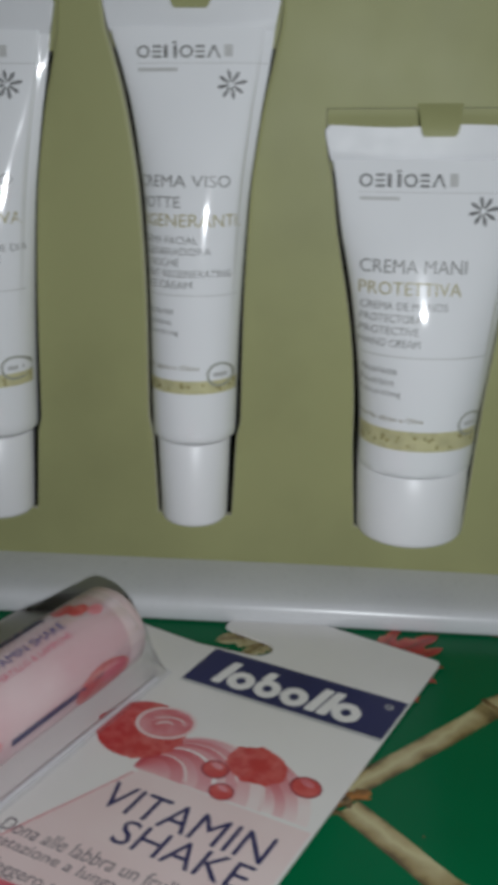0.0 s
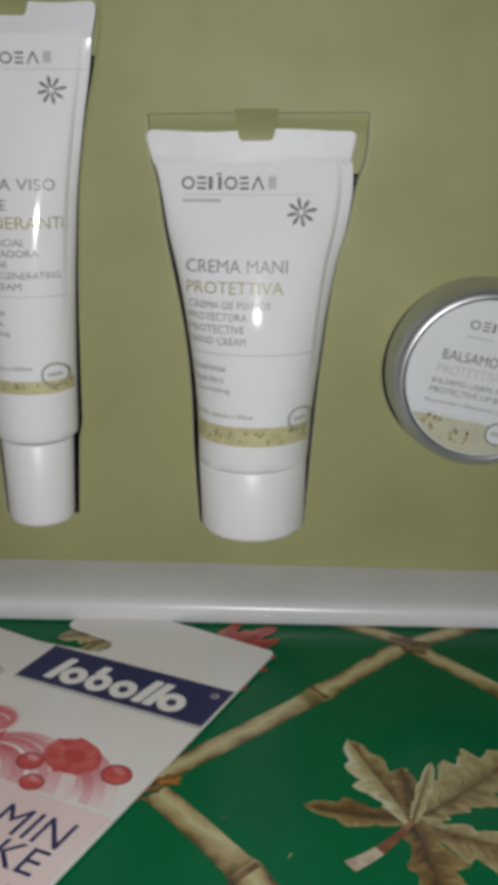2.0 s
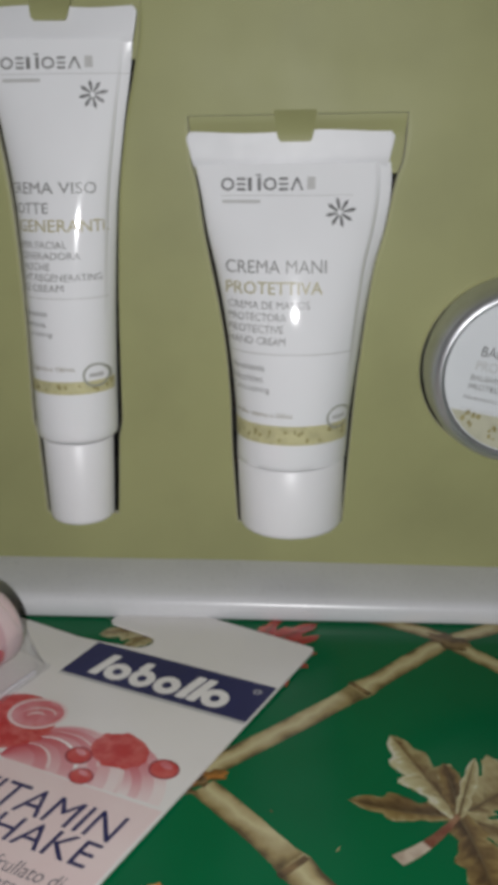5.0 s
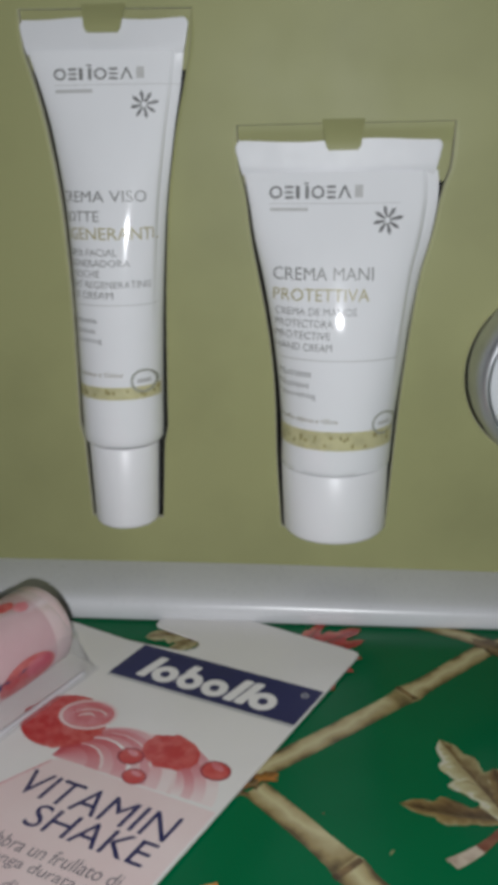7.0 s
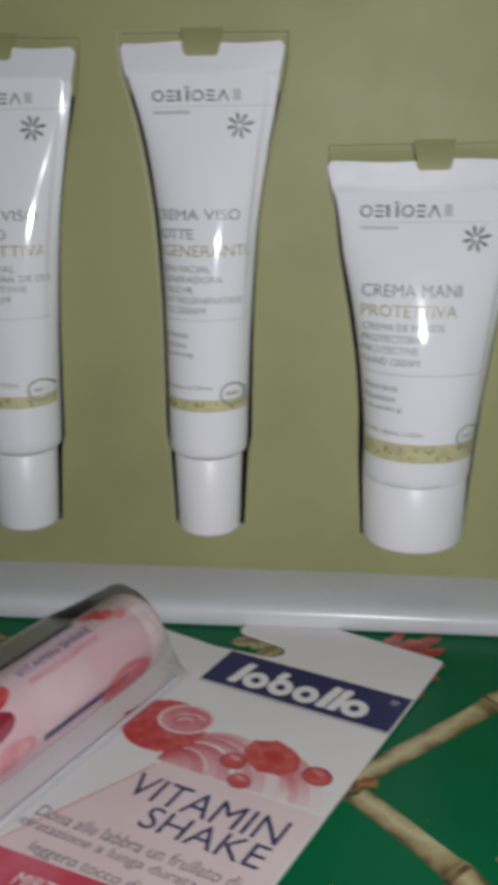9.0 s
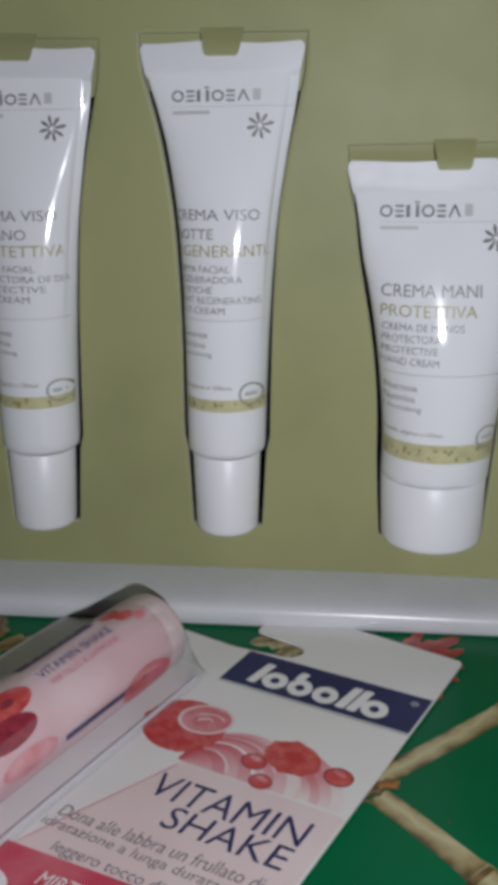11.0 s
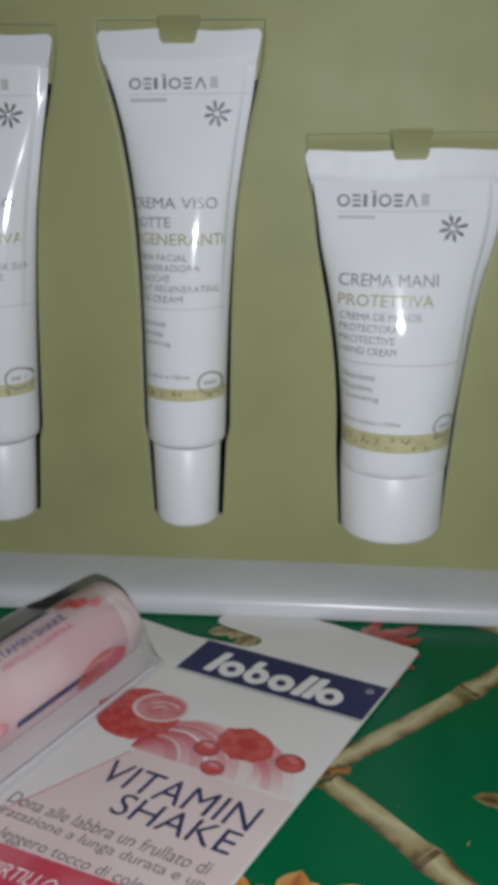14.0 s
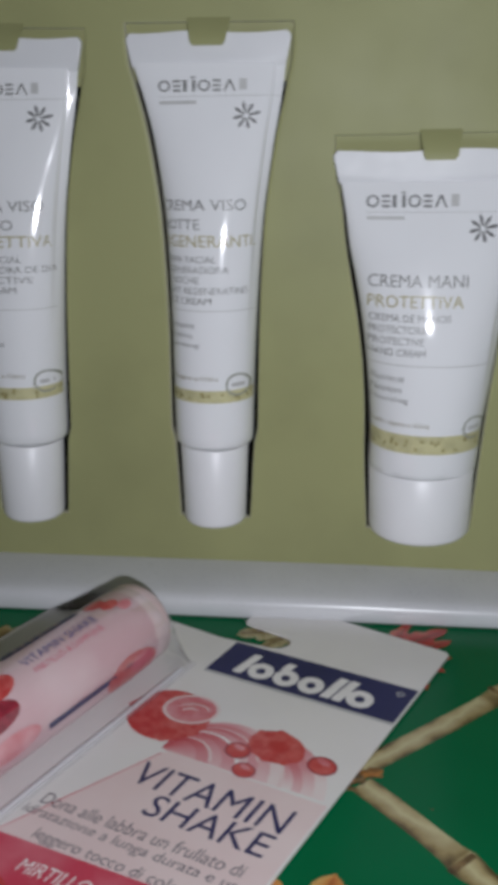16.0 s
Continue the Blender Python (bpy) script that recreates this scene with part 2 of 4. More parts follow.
def extruded(profile, x0, x1):
    """A closed profile in (y, z), drawn out along x."""
    n = len(profile)
    v = [(x, y, z) for x in (x0, x1) for y, z in profile]
    f = [(i, (i + 1) % n, n + (i + 1) % n, n + i) for i in range(n)] + [tuple(range(n))[::-1], tuple(range(n, 2 * n))]
    return mesh_of("profile", v, f)


def lofted(rings, close_start=True, close_end=True, smooth=True):
    n = len(rings[0])
    v = [p for r in rings for p in r]
    f = [(k * n + i, k * n + (i + 1) % n, (k + 1) * n + (i + 1) % n, (k + 1) * n + i) for k in range(len(rings) - 1) for i in range(n)]
    if close_start:
        f.append(tuple(range(n))[::-1])
    if close_end:
        f.append(tuple(range((len(rings) - 1) * n, len(rings) * n)))
    return mesh_of("loft", v, f, smooth=smooth)


def smooth_curve(knots):
    """A monotone cubic through (x, y...) knots; returns a function of x."""
    k = np.array(sorted(knots), float)
    x, y = k[:, 0], k[:, 1:]
    d = np.diff(y, axis=0) / np.diff(x)[:, None]
    pr, sm = d[1:] * d[:-1], d[1:] + d[:-1]
    inner = np.where(pr > 0, 2 * pr / np.where(pr > 0, sm, 1), 0)
    m = np.vstack([d[:1], inner, d[-1:]])

    def at(q):
        q = min(max(q, x[0]), x[-1])
        i = min(int(np.searchsorted(x, q, "right")) - 1, len(x) - 2)
        h = x[i + 1] - x[i]
        t = (q - x[i]) / h
        return (2 * t**3 - 3 * t**2 + 1) * y[i] + (t**3 - 2 * t**2 + t) * h * m[i] + (3 * t**2 - 2 * t**3) * y[i + 1] + (t**3 - t**2) * h * m[i + 1]

    return at


TEXTS = {}


def glyphs(words, shear=0.0):
    """The outlines of words as flat verts and faces, in a unit box."""
    if words not in TEXTS:
        cu = bpy.data.curves.new("words", "FONT")
        cu.body, cu.resolution_u = words, 3
        ob = new("words", cu)
        dg = bpy.context.evaluated_depsgraph_get()
        me = bpy.data.meshes.new_from_object(ob.evaluated_get(dg))
        v = np.array([tuple(q.co)[:2] for q in me.vertices])
        f = [tuple(p.vertices) for p in me.polygons]
        bpy.data.objects.remove(ob)
        bpy.data.meshes.remove(me)
        bpy.data.curves.remove(cu)
        lo, hi = v.min(0), v.max(0)
        TEXTS[words] = ((v - lo) / (hi - lo), f)
    return TEXTS[words]


def rect_grid(nx=1, ny=1):
    v = [(i / nx, j / ny) for j in range(ny + 1) for i in range(nx + 1)]
    f = [(j * (nx + 1) + i, j * (nx + 1) + i + 1, (j + 1) * (nx + 1) + i + 1, (j + 1) * (nx + 1) + i) for j in range(ny) for i in range(nx)]
    return np.array(v), f


def disc_grid(n=24, rings=3, inner=0.0):
    v = [(0.5 + 0.5 * (inner + (1 - inner) * r / rings) * math.cos(2 * math.pi * i / n), 0.5 + 0.5 * (inner + (1 - inner) * r / rings) * math.sin(2 * math.pi * i / n)) for r in range(rings + 1) for i in range(n)]
    f = [(r * n + i, r * n + (i + 1) % n, (r + 1) * n + (i + 1) % n, (r + 1) * n + i) for r in range(rings) for i in range(n)]
    return np.array(v), f


def laid(shape, box, surface):
    """A flat shape of the unit square, stretched to box (x0, x1, z0, z1) and laid on a surface(x, z) -> point."""
    v, f = shape
    x0, x1, z0, z1 = box
    return mesh_of("print", [surface(x0 + a * (x1 - x0), z0 + b * (z1 - z0)) for a, b in v], f)


# ---- the room ----
def slab(name, x0, x1, y0, y1, z0, z1, material):
    return tagged(put(name, box_mesh(x0, x1, y0, y1, z0, z1), material), kind="structure", label="plain painted surface closing the dim room")


slab("floor", -1800, 1800, -1900, 1500, -800, -750, FLOOR)
slab("ceiling", -1800, 1800, -1900, 1500, 1750, 1800, WALL)
slab("wall_north", -1800, 1800, 1500, 1600, -750, 1750, WALL)
slab("wall_south", -1800, 1800, -2000, -1900, -750, 1750, WALL)
slab("wall_west", -1900, -1800, -1900, 1500, -750, 1750, WALL)
slab("wall_east", 1800, 1900, -1900, 1500, -750, 1750, WALL)


def table():
    t = tagged(new("table"), "wooden table under a green patterned oilcloth", "table")
    t.location = (0, 0, -0.75)
    put("tabletop", box_mesh(-590, 590, -390, 390, 722, 749.0, 3), WOOD, t)
    for x in (-540, 540):
        for y in (-340, 340):
            put("leg", box_mesh(x - 28, x + 28, y - 28, y + 28, 0, 722, 3), WOOD, t)


table()


# ---- the oilcloth and its print ----
cloth = tagged(new("tablecloth"), "glossy green oilcloth printed with bamboo trellis and autumn leaves", "tablecloth")


def cloth_sheet():
    prof = [(-398, -180), (-399, -60), (-397, -8), (-392, -1.5), (-384, 0), (384, 0), (392, -1.5), (397, -8), (399, -60), (398, -180)]
    inner = [(y * 0.9985, z - 0.6) for y, z in prof][::-1]
    put("sheet", extruded(prof + inner, -596, 596), CLOTH, cloth, smooth_angle=50)


cloth_sheet()
LAYER = [0.03]


def flat(name, verts, faces, material, uvs=None, parent=cloth):
    LAYER[0] += 0.002
    return put(name, mesh_of(name, [(x, y, LAYER[0]) for x, y in verts], faces, uvs), material, parent)


def cane(p0, p1, width=5.0, joints=(0.35, 0.72), seed=0):
    """A printed bamboo cane: a ribbon that swells at its joints, with darker joint rings."""
    rnd = random.Random(seed)
    a, b = Vector(p0), Vector(p1)
    d = (b - a).normalized()
    nrm = Vector((-d.y, d.x))
    length = (b - a).length
    n = 40
    v, uv = [], []
    for i in range(n + 1):
        t = i / n
        swell = sum(math.exp(-((t - j) * length / 2.2) ** 2) for j in joints)
        w = width / 2 * (0.92 + 0.22 * swell + rnd.uniform(-0.03, 0.03))
        c = a + (b - a) * t + nrm * (0.5 * math.sin(t * 5 + seed))
        for k in range(5):
            s = k / 4
            v.append(tuple(c + nrm * w * (2 * s - 1)))
            dark = sum(1.5 * math.exp((t - j) * length / 6.0) for j in joints if t < j)
            uv.append((t * length / 20, s * (1 - 0.85 * min(1.0, dark))))
    f = [(i * 5 + k, i * 5 + k + 1, i * 5 + k + 6, i * 5 + k + 5) for i in range(n) for k in range(4)]
    ob = flat("bamboo_cane", v, f, CANE, uv)
    for j in joints:
        c = a + (b - a) * j
        vv = [tuple(c + d * p + nrm * q * width / 2 * 1.12) for p in (-0.9, -0.3, 0.3) for q in (-1, -0.4, 0.3, 1)]
        ff = [(r * 4 + k, r * 4 + k + 1, r * 4 + k + 5, r * 4 + k + 4) for r in range(2) for k in range(3)]
        flat("cane_joint", vv, ff, CANE_NODE, [(0, k / 3) for r in range(3) for k in range(4)], ob)


def blob(name, c, rx, ry, material, turn=0.0, seed=0, rough=0.2):
    rnd = random.Random(seed)
    n = 22
    v, uv = [c], [(0, 0.8)]
    for i in range(n):
        a = 2 * math.pi * i / n
        r = 1 + rnd.uniform(-rough, rough)
        x, y = rx * r * math.cos(a), ry * r * math.sin(a)
        v.append((c[0] + x * math.cos(turn) - y * math.sin(turn), c[1] + x * math.sin(turn) + y * math.cos(turn)))
        uv.append((0, 0.5 + 0.5 * math.sin(a)))
    return flat(name, v, [(0, 1 + i, 1 + (i + 1) % n) for i in range(n)], material, uv)


def leaf(name, centre, lobes, ink, stem=None, seed=1):
    """A printed maple leaf. Each lobe: its tip, half widths to its two sides, the tones of the two sides, teeth a side, ink or None."""
    rnd = random.Random(seed)
    c = Vector(centre)
    root = None
    across = (1.0, 0.86, 0.5, 0.06)
    for li, (tip, wl, wr, tl, tr, teeth, own) in enumerate(lobes):
        d = Vector(tip) - c
        length = d.length
        d.normalize()
        nrm = Vector((-d.y, d.x))
        n = teeth * 8
        bow = rnd.uniform(-0.05, 0.05) * length
        spine, rows, uv = [], [], []
        jags = [[rnd.uniform(0.72, 1.12) for _ in range(teeth + 1)] for _ in range(2)]
        for i in range(n + 1):
            q = i / n
            mid = c + d * (length * (1.04 * q - 0.04)) + nrm * bow * math.sin(math.pi * q)
            spine.append(mid)
            env = (0.36 + 0.64 * min(1.0, q / 0.40) ** 1.1) * max(0.0, 1 - max(0.0, (q - 0.46) / 0.54) ** 2.0)
            row = []
            for side, w, tone in ((0, wl, tl), (1, wr, tr)):
                k = min(teeth, int(q * teeth))
                step = q * teeth - k
                saw = jags[side][k] * (0.62 + 0.38 * (step / 0.72) ** 0.8 if step < 0.72 else 1.0 - 0.40 * (step - 0.72) / 0.28) + rnd.uniform(-0.05, 0.05) if q < 0.98 else 1.0
                reach = w * env * (saw if q > 0.18 else 0.9)
                sign = 1 if side == 0 else -1
                col = []
                rim, streak = rnd.uniform(-0.25, 0.55), rnd.uniform(-0.16, 0.12)
                for f in across:
                    p = mid + nrm * sign * reach * f + d * reach * f * 0.34
                    shade = tone + (rim if f == 1.0 else 0.10 if f > 0.8 else streak if f > 0.3 else -0.26) + 0.08 + 0.10 * q
                    col.append((tuple(p), (0, min(1.0, max(0.0, shade)))))
                row += col if side == 0 else col[::-1]
            rows.append([p for p, _ in row])
            uv += [t for _, t in row]
        m = len(rows[0])
        v = [p for r in rows for p in r]
        f = [(i * m + k, i * m + k + 1, (i + 1) * m + k + 1, (i + 1) * m + k) for i in range(n) for k in range(m - 1)]
        ob = flat("lobe" if root else name, v, f, own or ink, uv, root or cloth)
        root = root or ob
        vv = [tuple(spine[i] + nrm * q * 0.26 * (1 - i / n)) for i in range(0, n + 1, 2) for q in (-1, 1)]
        flat("vein", vv, [(2 * i, 2 * i + 1, 2 * i + 3, 2 * i + 2) for i in range(len(vv) // 2 - 1)], VEIN, None, root)
        for q0 in (0.24, 0.42, 0.6):
            for k in (1, m - 2):
                i0, i1 = int(q0 * n), min(n, int(q0 * n) + 5)
                p0, p1 = spine[i0], spine[i0].lerp(Vector(rows[i1][k]), 0.75)
                flat("vein", [tuple(p0), tuple(p0 + d * 0.34), tuple(p1)], [(0, 1, 2)], VEIN, None, root)
    if stem:
        a, b = c, Vector(stem)
        d = (b - a).normalized()
        nrm = Vector((-d.y, d.x))
        pts = [(a.lerp(b, q) + nrm * (1.2 * math.sin(q * 2.6)), 0.45 + 0.85 * q) for q in (0, 0.2, 0.4, 0.6, 0.8, 1)]
        for lo, hi, ink_now in ((0, 3, STEM_RED), (3, 5, STEM_PALE)):
            part_of = pts[lo:hi + 1]
            flat("stem", [tuple(p + nrm * q * w) for p, w in part_of for q in (-1, 1)], [(2 * i, 2 * i + 1, 2 * i + 3, 2 * i + 2) for i in range(len(part_of) - 1)], ink_now, [(0, 0.3)] * (2 * len(part_of)), root)
    return root


def plain_lobes(centre, tips, wide, tone=0.5, brown=()):
    """Lobes of one width for a leaf of which little shows."""
    out = []
    for i, tip in enumerate(tips):
        w = wide * (Vector(tip) - Vector(centre)).length
        out.append((tip, w, w, tone + 0.1, tone - 0.12, 3, LEAF_BROWN if i in brown else None))
    return out


K, X = (2.0, -54.8), (55.6, -6.2)
cane((-46, -102), K, seed=1)
cane(K, X, joints=(0.62,), seed=2)
cane(X, (88, 12), width=4.6, joints=(0.6,), seed=3)
cane((32, 8), X, width=4.6, joints=(0.3,), seed=4)
cane(X, (82, -36), width=4.6, joints=(0.66,), seed=5)
cane((82, -36), (128, -84), joints=(0.3, 0.7), seed=6)
cane((6.0, -55.0), (46.4, -97.6), width=5.4, joints=(0.40,), seed=7)
cane((-92, -54), (-42, -102), seed=8)
cane((-92, -54), (-42, -8), seed=9)
cane((-42, -8), K, seed=10)
cane((128, -84), (84, -130), seed=11)
cane((47, -98), (84, -130), seed=12)
cane((47, -98), (8, -140), seed=13)
cane((-42, -102), (8, -140), seed=14)
for cx, cy, rx, ry, ink, turn, seed in ((1.4, -55.2, 3.0, 1.5, CANE_NODE, 0.9, 2), (4.2, -53.6, 3.6, 1.3, TIE, 0.35, 4), (7.6, -52.0, 2.6, 1.4, TIE, 0.2, 5), (3.2, -55.6, 2.2, 0.8, CANE_NODE, -0.4, 6), (5.9, -53.4, 1.2, 1.5, CANE_NODE, 0.3, 7)):
    blob("bamboo_tie", (cx, cy), rx, ry, ink, turn, seed, 0.3)
blob("ink_speck", (18.2, -60.2), 0.26, 0.2, VEIN, 0.2, 21, 0.3)
blob("pale_speck", (29.0, -68.0), 0.6, 0.14, CANE, 1.0, 22, 0.3)
blob("bamboo_tie", (56.0, -6.6), 4.8, 2.8, CANE_NODE, -0.5, 3, 0.3)
leaf("tan_maple_leaf", (49.0, -60.0), [
    ((72.0, -40.5), 8.6, 6.0, 0.50, 0.36, 6, None), ((72.5, -67.0), 4.4, 5.8, 0.50, 0.36, 5, None), ((52.0, -80.5), 5.2, 5.8, 0.46, 0.26, 4, LEAF_BROWN),
    ((31.0, -57.0), 2.4, 3.9, 0.52, 0.24, 3, LEAF_BROWN), ((39.8, -39.6), 5.0, 5.4, 0.72, 0.32, 4, None), ((48.4, -47.0), 2.6, 2.6, 0.30, 0.22, 2, LEAF_BROWN),
    ((54.2, -45.4), 1.6, 2.4, 0.66, 0.60, 3, None)], LEAF_TAN, stem=(37.6, -69.6), seed=3)
leaf("tan_maple_leaf", (-8, -4), plain_lobes((-8, -4), [(-16, -13), (-22, -7), (-6, -16)], 0.3), LEAF_TAN, seed=9)
leaf("red_maple_leaf", (13, -12), plain_lobes((13, -12), [(27.5, -5.5), (27, -0.6), (19, 2), (26.8, -13), (24.8, -18.5), (20.3, -25.5)], 0.17), LEAF_RED, seed=4)
leaf("orange_maple_leaf", (-3, -92), plain_lobes((-3, -92), [(14, -80), (2, -76), (-11, -77.5), (11, -100), (-5, -110)], 0.34, brown=(3,)), LEAF_ORANGE, seed=5)
leaf("tan_maple_leaf", (-66, -96), plain_lobes((-66, -96), [(-48, -84), (-68, -78), (-84, -90), (-52, -108), (-70, -114)], 0.26, brown=(1, 3)), LEAF_TAN, seed=6)
leaf("brown_maple_leaf", (-84, -16), plain_lobes((-84, -16), [(-70, -8), (-84, 0), (-98, -10), (-74, -30), (-92, -32)], 0.26), LEAF_BROWN, seed=7)
leaf("red_maple_leaf", (96, -90), plain_lobes((96, -90), [(112, -78), (94, -72), (82, -84), (110, -102), (92, -108)], 0.26, brown=(2,)), LEAF_RED, seed=8)

# ---- the gift box, standing on its long side ----
YP = 16.0
BX0, BX1, BZ1, BDEPTH = -112.0, 116.0, 168.0, 52.0
box = tagged(new("gift_box"), "open white gift box with olive insert standing on the tablecloth", "gift box")


def box_shell():
    lip = [(17.6, 0.15), (1.0, 0.15), (0.4, 0.4), (0.1, 1.0), (0.1, 3.0), (0.25, 4.0), (0.65, 4.8), (1.3, 5.4), (2.3, 5.85), (4.6, 6.4), (9.0, 7.05), (13.0, 7.55), (YP + 1.6, 7.85)]
    # the lip sinks slightly towards one end
    sunk = [(y, z - 0.9 * max(0.0, (z - 2.0) / 5.85)) for y, z in lip]
    n = len(lip)
    v = [(x, y, z) for x, prof in ((BX0, lip), (5.0, lip), (75.0, sunk), (BX1, sunk)) for y, z in prof]
    f = [(k * n + i, k * n + (i + 1) % n, (k + 1) * n + (i + 1) % n, (k + 1) * n + i) for k in range(3) for i in range(n)]
    put("bottom_wall", mesh_of("bottom_wall", v, f + [tuple(range(n))[::-1], tuple(range(3 * n, 4 * n))]), BOX_WHITE, box, smooth_angle=50)
    top = [(y, BZ1 - z) for y, z in lip][::-1]
    put("top_wall", extruded(top, BX0, BX1), BOX_WHITE, box, smooth_angle=50)
    put("side_wall", box_mesh(BX0 - 5, BX0, 0.2, BDEPTH, 0.15, BZ1, 0.8), BOX_WHITE, box, smooth_angle=40)
    put("side_wall", box_mesh(BX1, BX1 + 5, 0.2, BDEPTH, 0.15, BZ1, 0.8), BOX_WHITE, box, smooth_angle=40)
    # inner walls coloured dark so the gaps behind the insert look shaded
    put("back_wall", box_mesh(BX0, BX1, BDEPTH - 2, BDEPTH, 0.15, BZ1, 0.3), INSIDE_SHADE, box)
    put("base_wall", box_mesh(BX0, BX1, 17.8, BDEPTH - 2.1, 0.15, 2.5, 0.2), INSIDE_SHADE, box)
    put("lid_wall", box_mesh(BX0, BX1, 17.8, BDEPTH - 2.1, BZ1 - 2.5, BZ1, 0.2), INSIDE_SHADE, box)


box_shell()


def moved(m, pts):
    return [(q.x, q.z) for q in (m @ Vector((x, 0, z)) for x, z in pts)]


def offset(loop, r):
    """The loop pushed outwards by r (loops run counter-clockwise)."""
    n, out = len(loop), []
    for i in range(n):
        (x0, z0), (x1, z1), (x2, z2) = loop[i - 1], loop[i], loop[(i + 1) % n]
        a, b = Vector((x1 - x0, z1 - z0)).normalized(), Vector((x2 - x1, z2 - z1)).normalized()
        nn = Vector((a.y + b.y, -a.x - b.x))
        nn = nn / max(nn.length, 0.2)
        out.append((x1 + nn.x * r, z1 + nn.y * r))
    return out


def tube_hole(half, z_low, z_top, centre=((0.0, 0.0), (200.0, 0.0))):
    """A die-cut opening: half widths by height, a straight top."""
    at, mid = smooth_curve(half), smooth_curve(centre)
    zs = np.linspace(z_low, z_top, 30)
    right = [(float(at(z)[0]), float(z)) for z in zs]
    return [(x + float(mid(z)[0]), z) for x, z in right] + [(float(mid(z)[0]) - x, z) for x, z in right[::-1]]


def axis(x_low, z_low, x_top, z_top):
    """The frame of a tube that lies in the plane of the insert, from its low end to its top."""
    return pose(x_low, 0, z_low) @ pose(0, 0, 0, 0, math.degrees(math.atan2(x_top - x_low, z_top - z_low)), 0)


SMALL_LEN, HAND_LEN = 113.0, 91.5
AX_NIGHT = axis(-29.6, 18.5, -28.15, 131)
AX_DAY = axis(-76.3, 18.5, -72.7, 131)
AX_HAND = axis(20.6, 16.8, 19.9, 107.5)
SMALL_HOLE = tube_hole([(0.5, 8.5), (17.5, 9.3), (20.8, 9.45), (22.3, 10.3), (30, 10.35), (48, 10.45), (72, 11.35), (90, 13.55), (103, 16.45), (107, 17.4), (114.0, 17.8)], 1.5, 113.9, ((0.5, 0.0), (30, 0.05), (48, 0.2), (72, 0.28), (98, 0.28), (107, 0.0), (115, 0.0)))
HAND_HOLE = tube_hole([(0.5, 12.2), (20, 13.4), (32, 13.95), (46, 15.2), (62, 17.55), (70, 19.3), (79, 20.65), (82, 21.4), (84, 22.1), (92.9, 22.6)], 1.5, 92.9, ((0.5, -0.3), (20, -0.05), (32, 0.35), (46, 0.6), (62, 0.45), (70, 0.8), (79, 1.15), (84, 1.4), (94, 1.5)))
TIN_C = (70.1, 56.7)
holes = [moved(AX_DAY, SMALL_HOLE), moved(AX_NIGHT, SMALL_HOLE), moved(AX_HAND, HAND_HOLE),
         [(TIN_C[0] - 0.5 + 20.2 * math.cos(a), TIN_C[1] - 0.45 + 20.2 * math.sin(a)) for a in np.linspace(0, 2 * math.pi, 64, endpoint=False)]]


def insert_panel():
    bm = bmesh.new()
    edges = []

    def ring(pts, y):
        return [bm.verts.new((x * MM, y * MM, z * MM)) for x, z in pts]

    def loop_edges(vs):
        return [bm.edges.new((vs[i], vs[(i + 1) % len(vs)])) for i in range(len(vs))]

    outer = ring([(BX0, 4), (BX1, 4), (BX1, BZ1 - 4), (BX0, BZ1 - 4)], YP)
    edges += loop_edges(outer)
    rows = []
    for h in holes:
        # the card dips softly towards each opening
        stack = [ring(offset(h, grow), YP + deep) for grow, deep in ((1.1, 0.0), (0.7, 0.03), (0.28, 0.13))]
        edges += loop_edges(stack[0])
        rows.append(stack)
        n = len(h)
        core = [(x, YP + deep, z) for grow, deep in ((0.28, 0.13), (0.08, 0.5), (0.0, 1.5)) for x, z in offset(h, grow)]
        put("cut_edge", mesh_of("cut_edge", core, [(k * n + i, k * n + (i + 1) % n, (k + 1) * n + (i + 1) % n, (k + 1) * n + i) for k in (0, 1) for i in range(n)]), CORE, box, "pale raw edge of the die-cut card")
    bmesh.ops.triangle_fill(bm, edges=edges, use_beauty=True, use_dissolve=False)
    for stack in rows:
        for p, q in zip(stack, stack[1:]):
            n = len(p)
            for i in range(n):
                bm.faces.new((p[i], p[(i + 1) % n], q[(i + 1) % n], q[i]))
    bmesh.ops.recalc_face_normals(bm, faces=bm.faces[:])
    me = bpy.data.meshes.new("insert")
    bm.to_mesh(me)
    bm.free()
    ob = put("insert", me, OLIVE, box, "olive green die-cut card insert")
    me.polygons.foreach_set("use_smooth", [abs(p.normal.y) < 0.999 for p in me.polygons])


insert_panel()


def seat_flap(ax, half, z0, z1):
    """The card folded back from the opening's top edge, behind a tube's sealed end."""
    rows = [(z1 + 0.9, YP + 1.0), (z1 - 0.6, YP + 1.1), (z1 - 1.7, YP + 1.3), (z1 - 3.0, YP + 1.7), (z1 - 5.0, YP + 2.0), (z0, YP + 2.1)]
    v = []
    for back in (0.0, 0.5):
        for z, y in rows:
            for x in (-half, half):
                q = ax @ Vector((x, 0, z))
                v.append((q.x, y + back, q.z))
    n = len(rows)
    f = [(2 * i, 2 * i + 2, 2 * i + 3, 2 * i + 1) for i in range(n - 1)]
    f += [tuple(k + 2 * n for k in q[::-1]) for q in f]
    rim = [2 * i for i in range(n)] + [2 * i + 1 for i in range(n - 1, -1, -1)]
    f += [(rim[i], rim[(i + 1) % len(rim)], rim[(i + 1) % len(rim)] + 2 * n, rim[i] + 2 * n) for i in range(len(rim))]
    put("fold_flap", mesh_of("flap", v, f), OLIVE, box, "olive fold behind the tube end", smooth_angle=60)


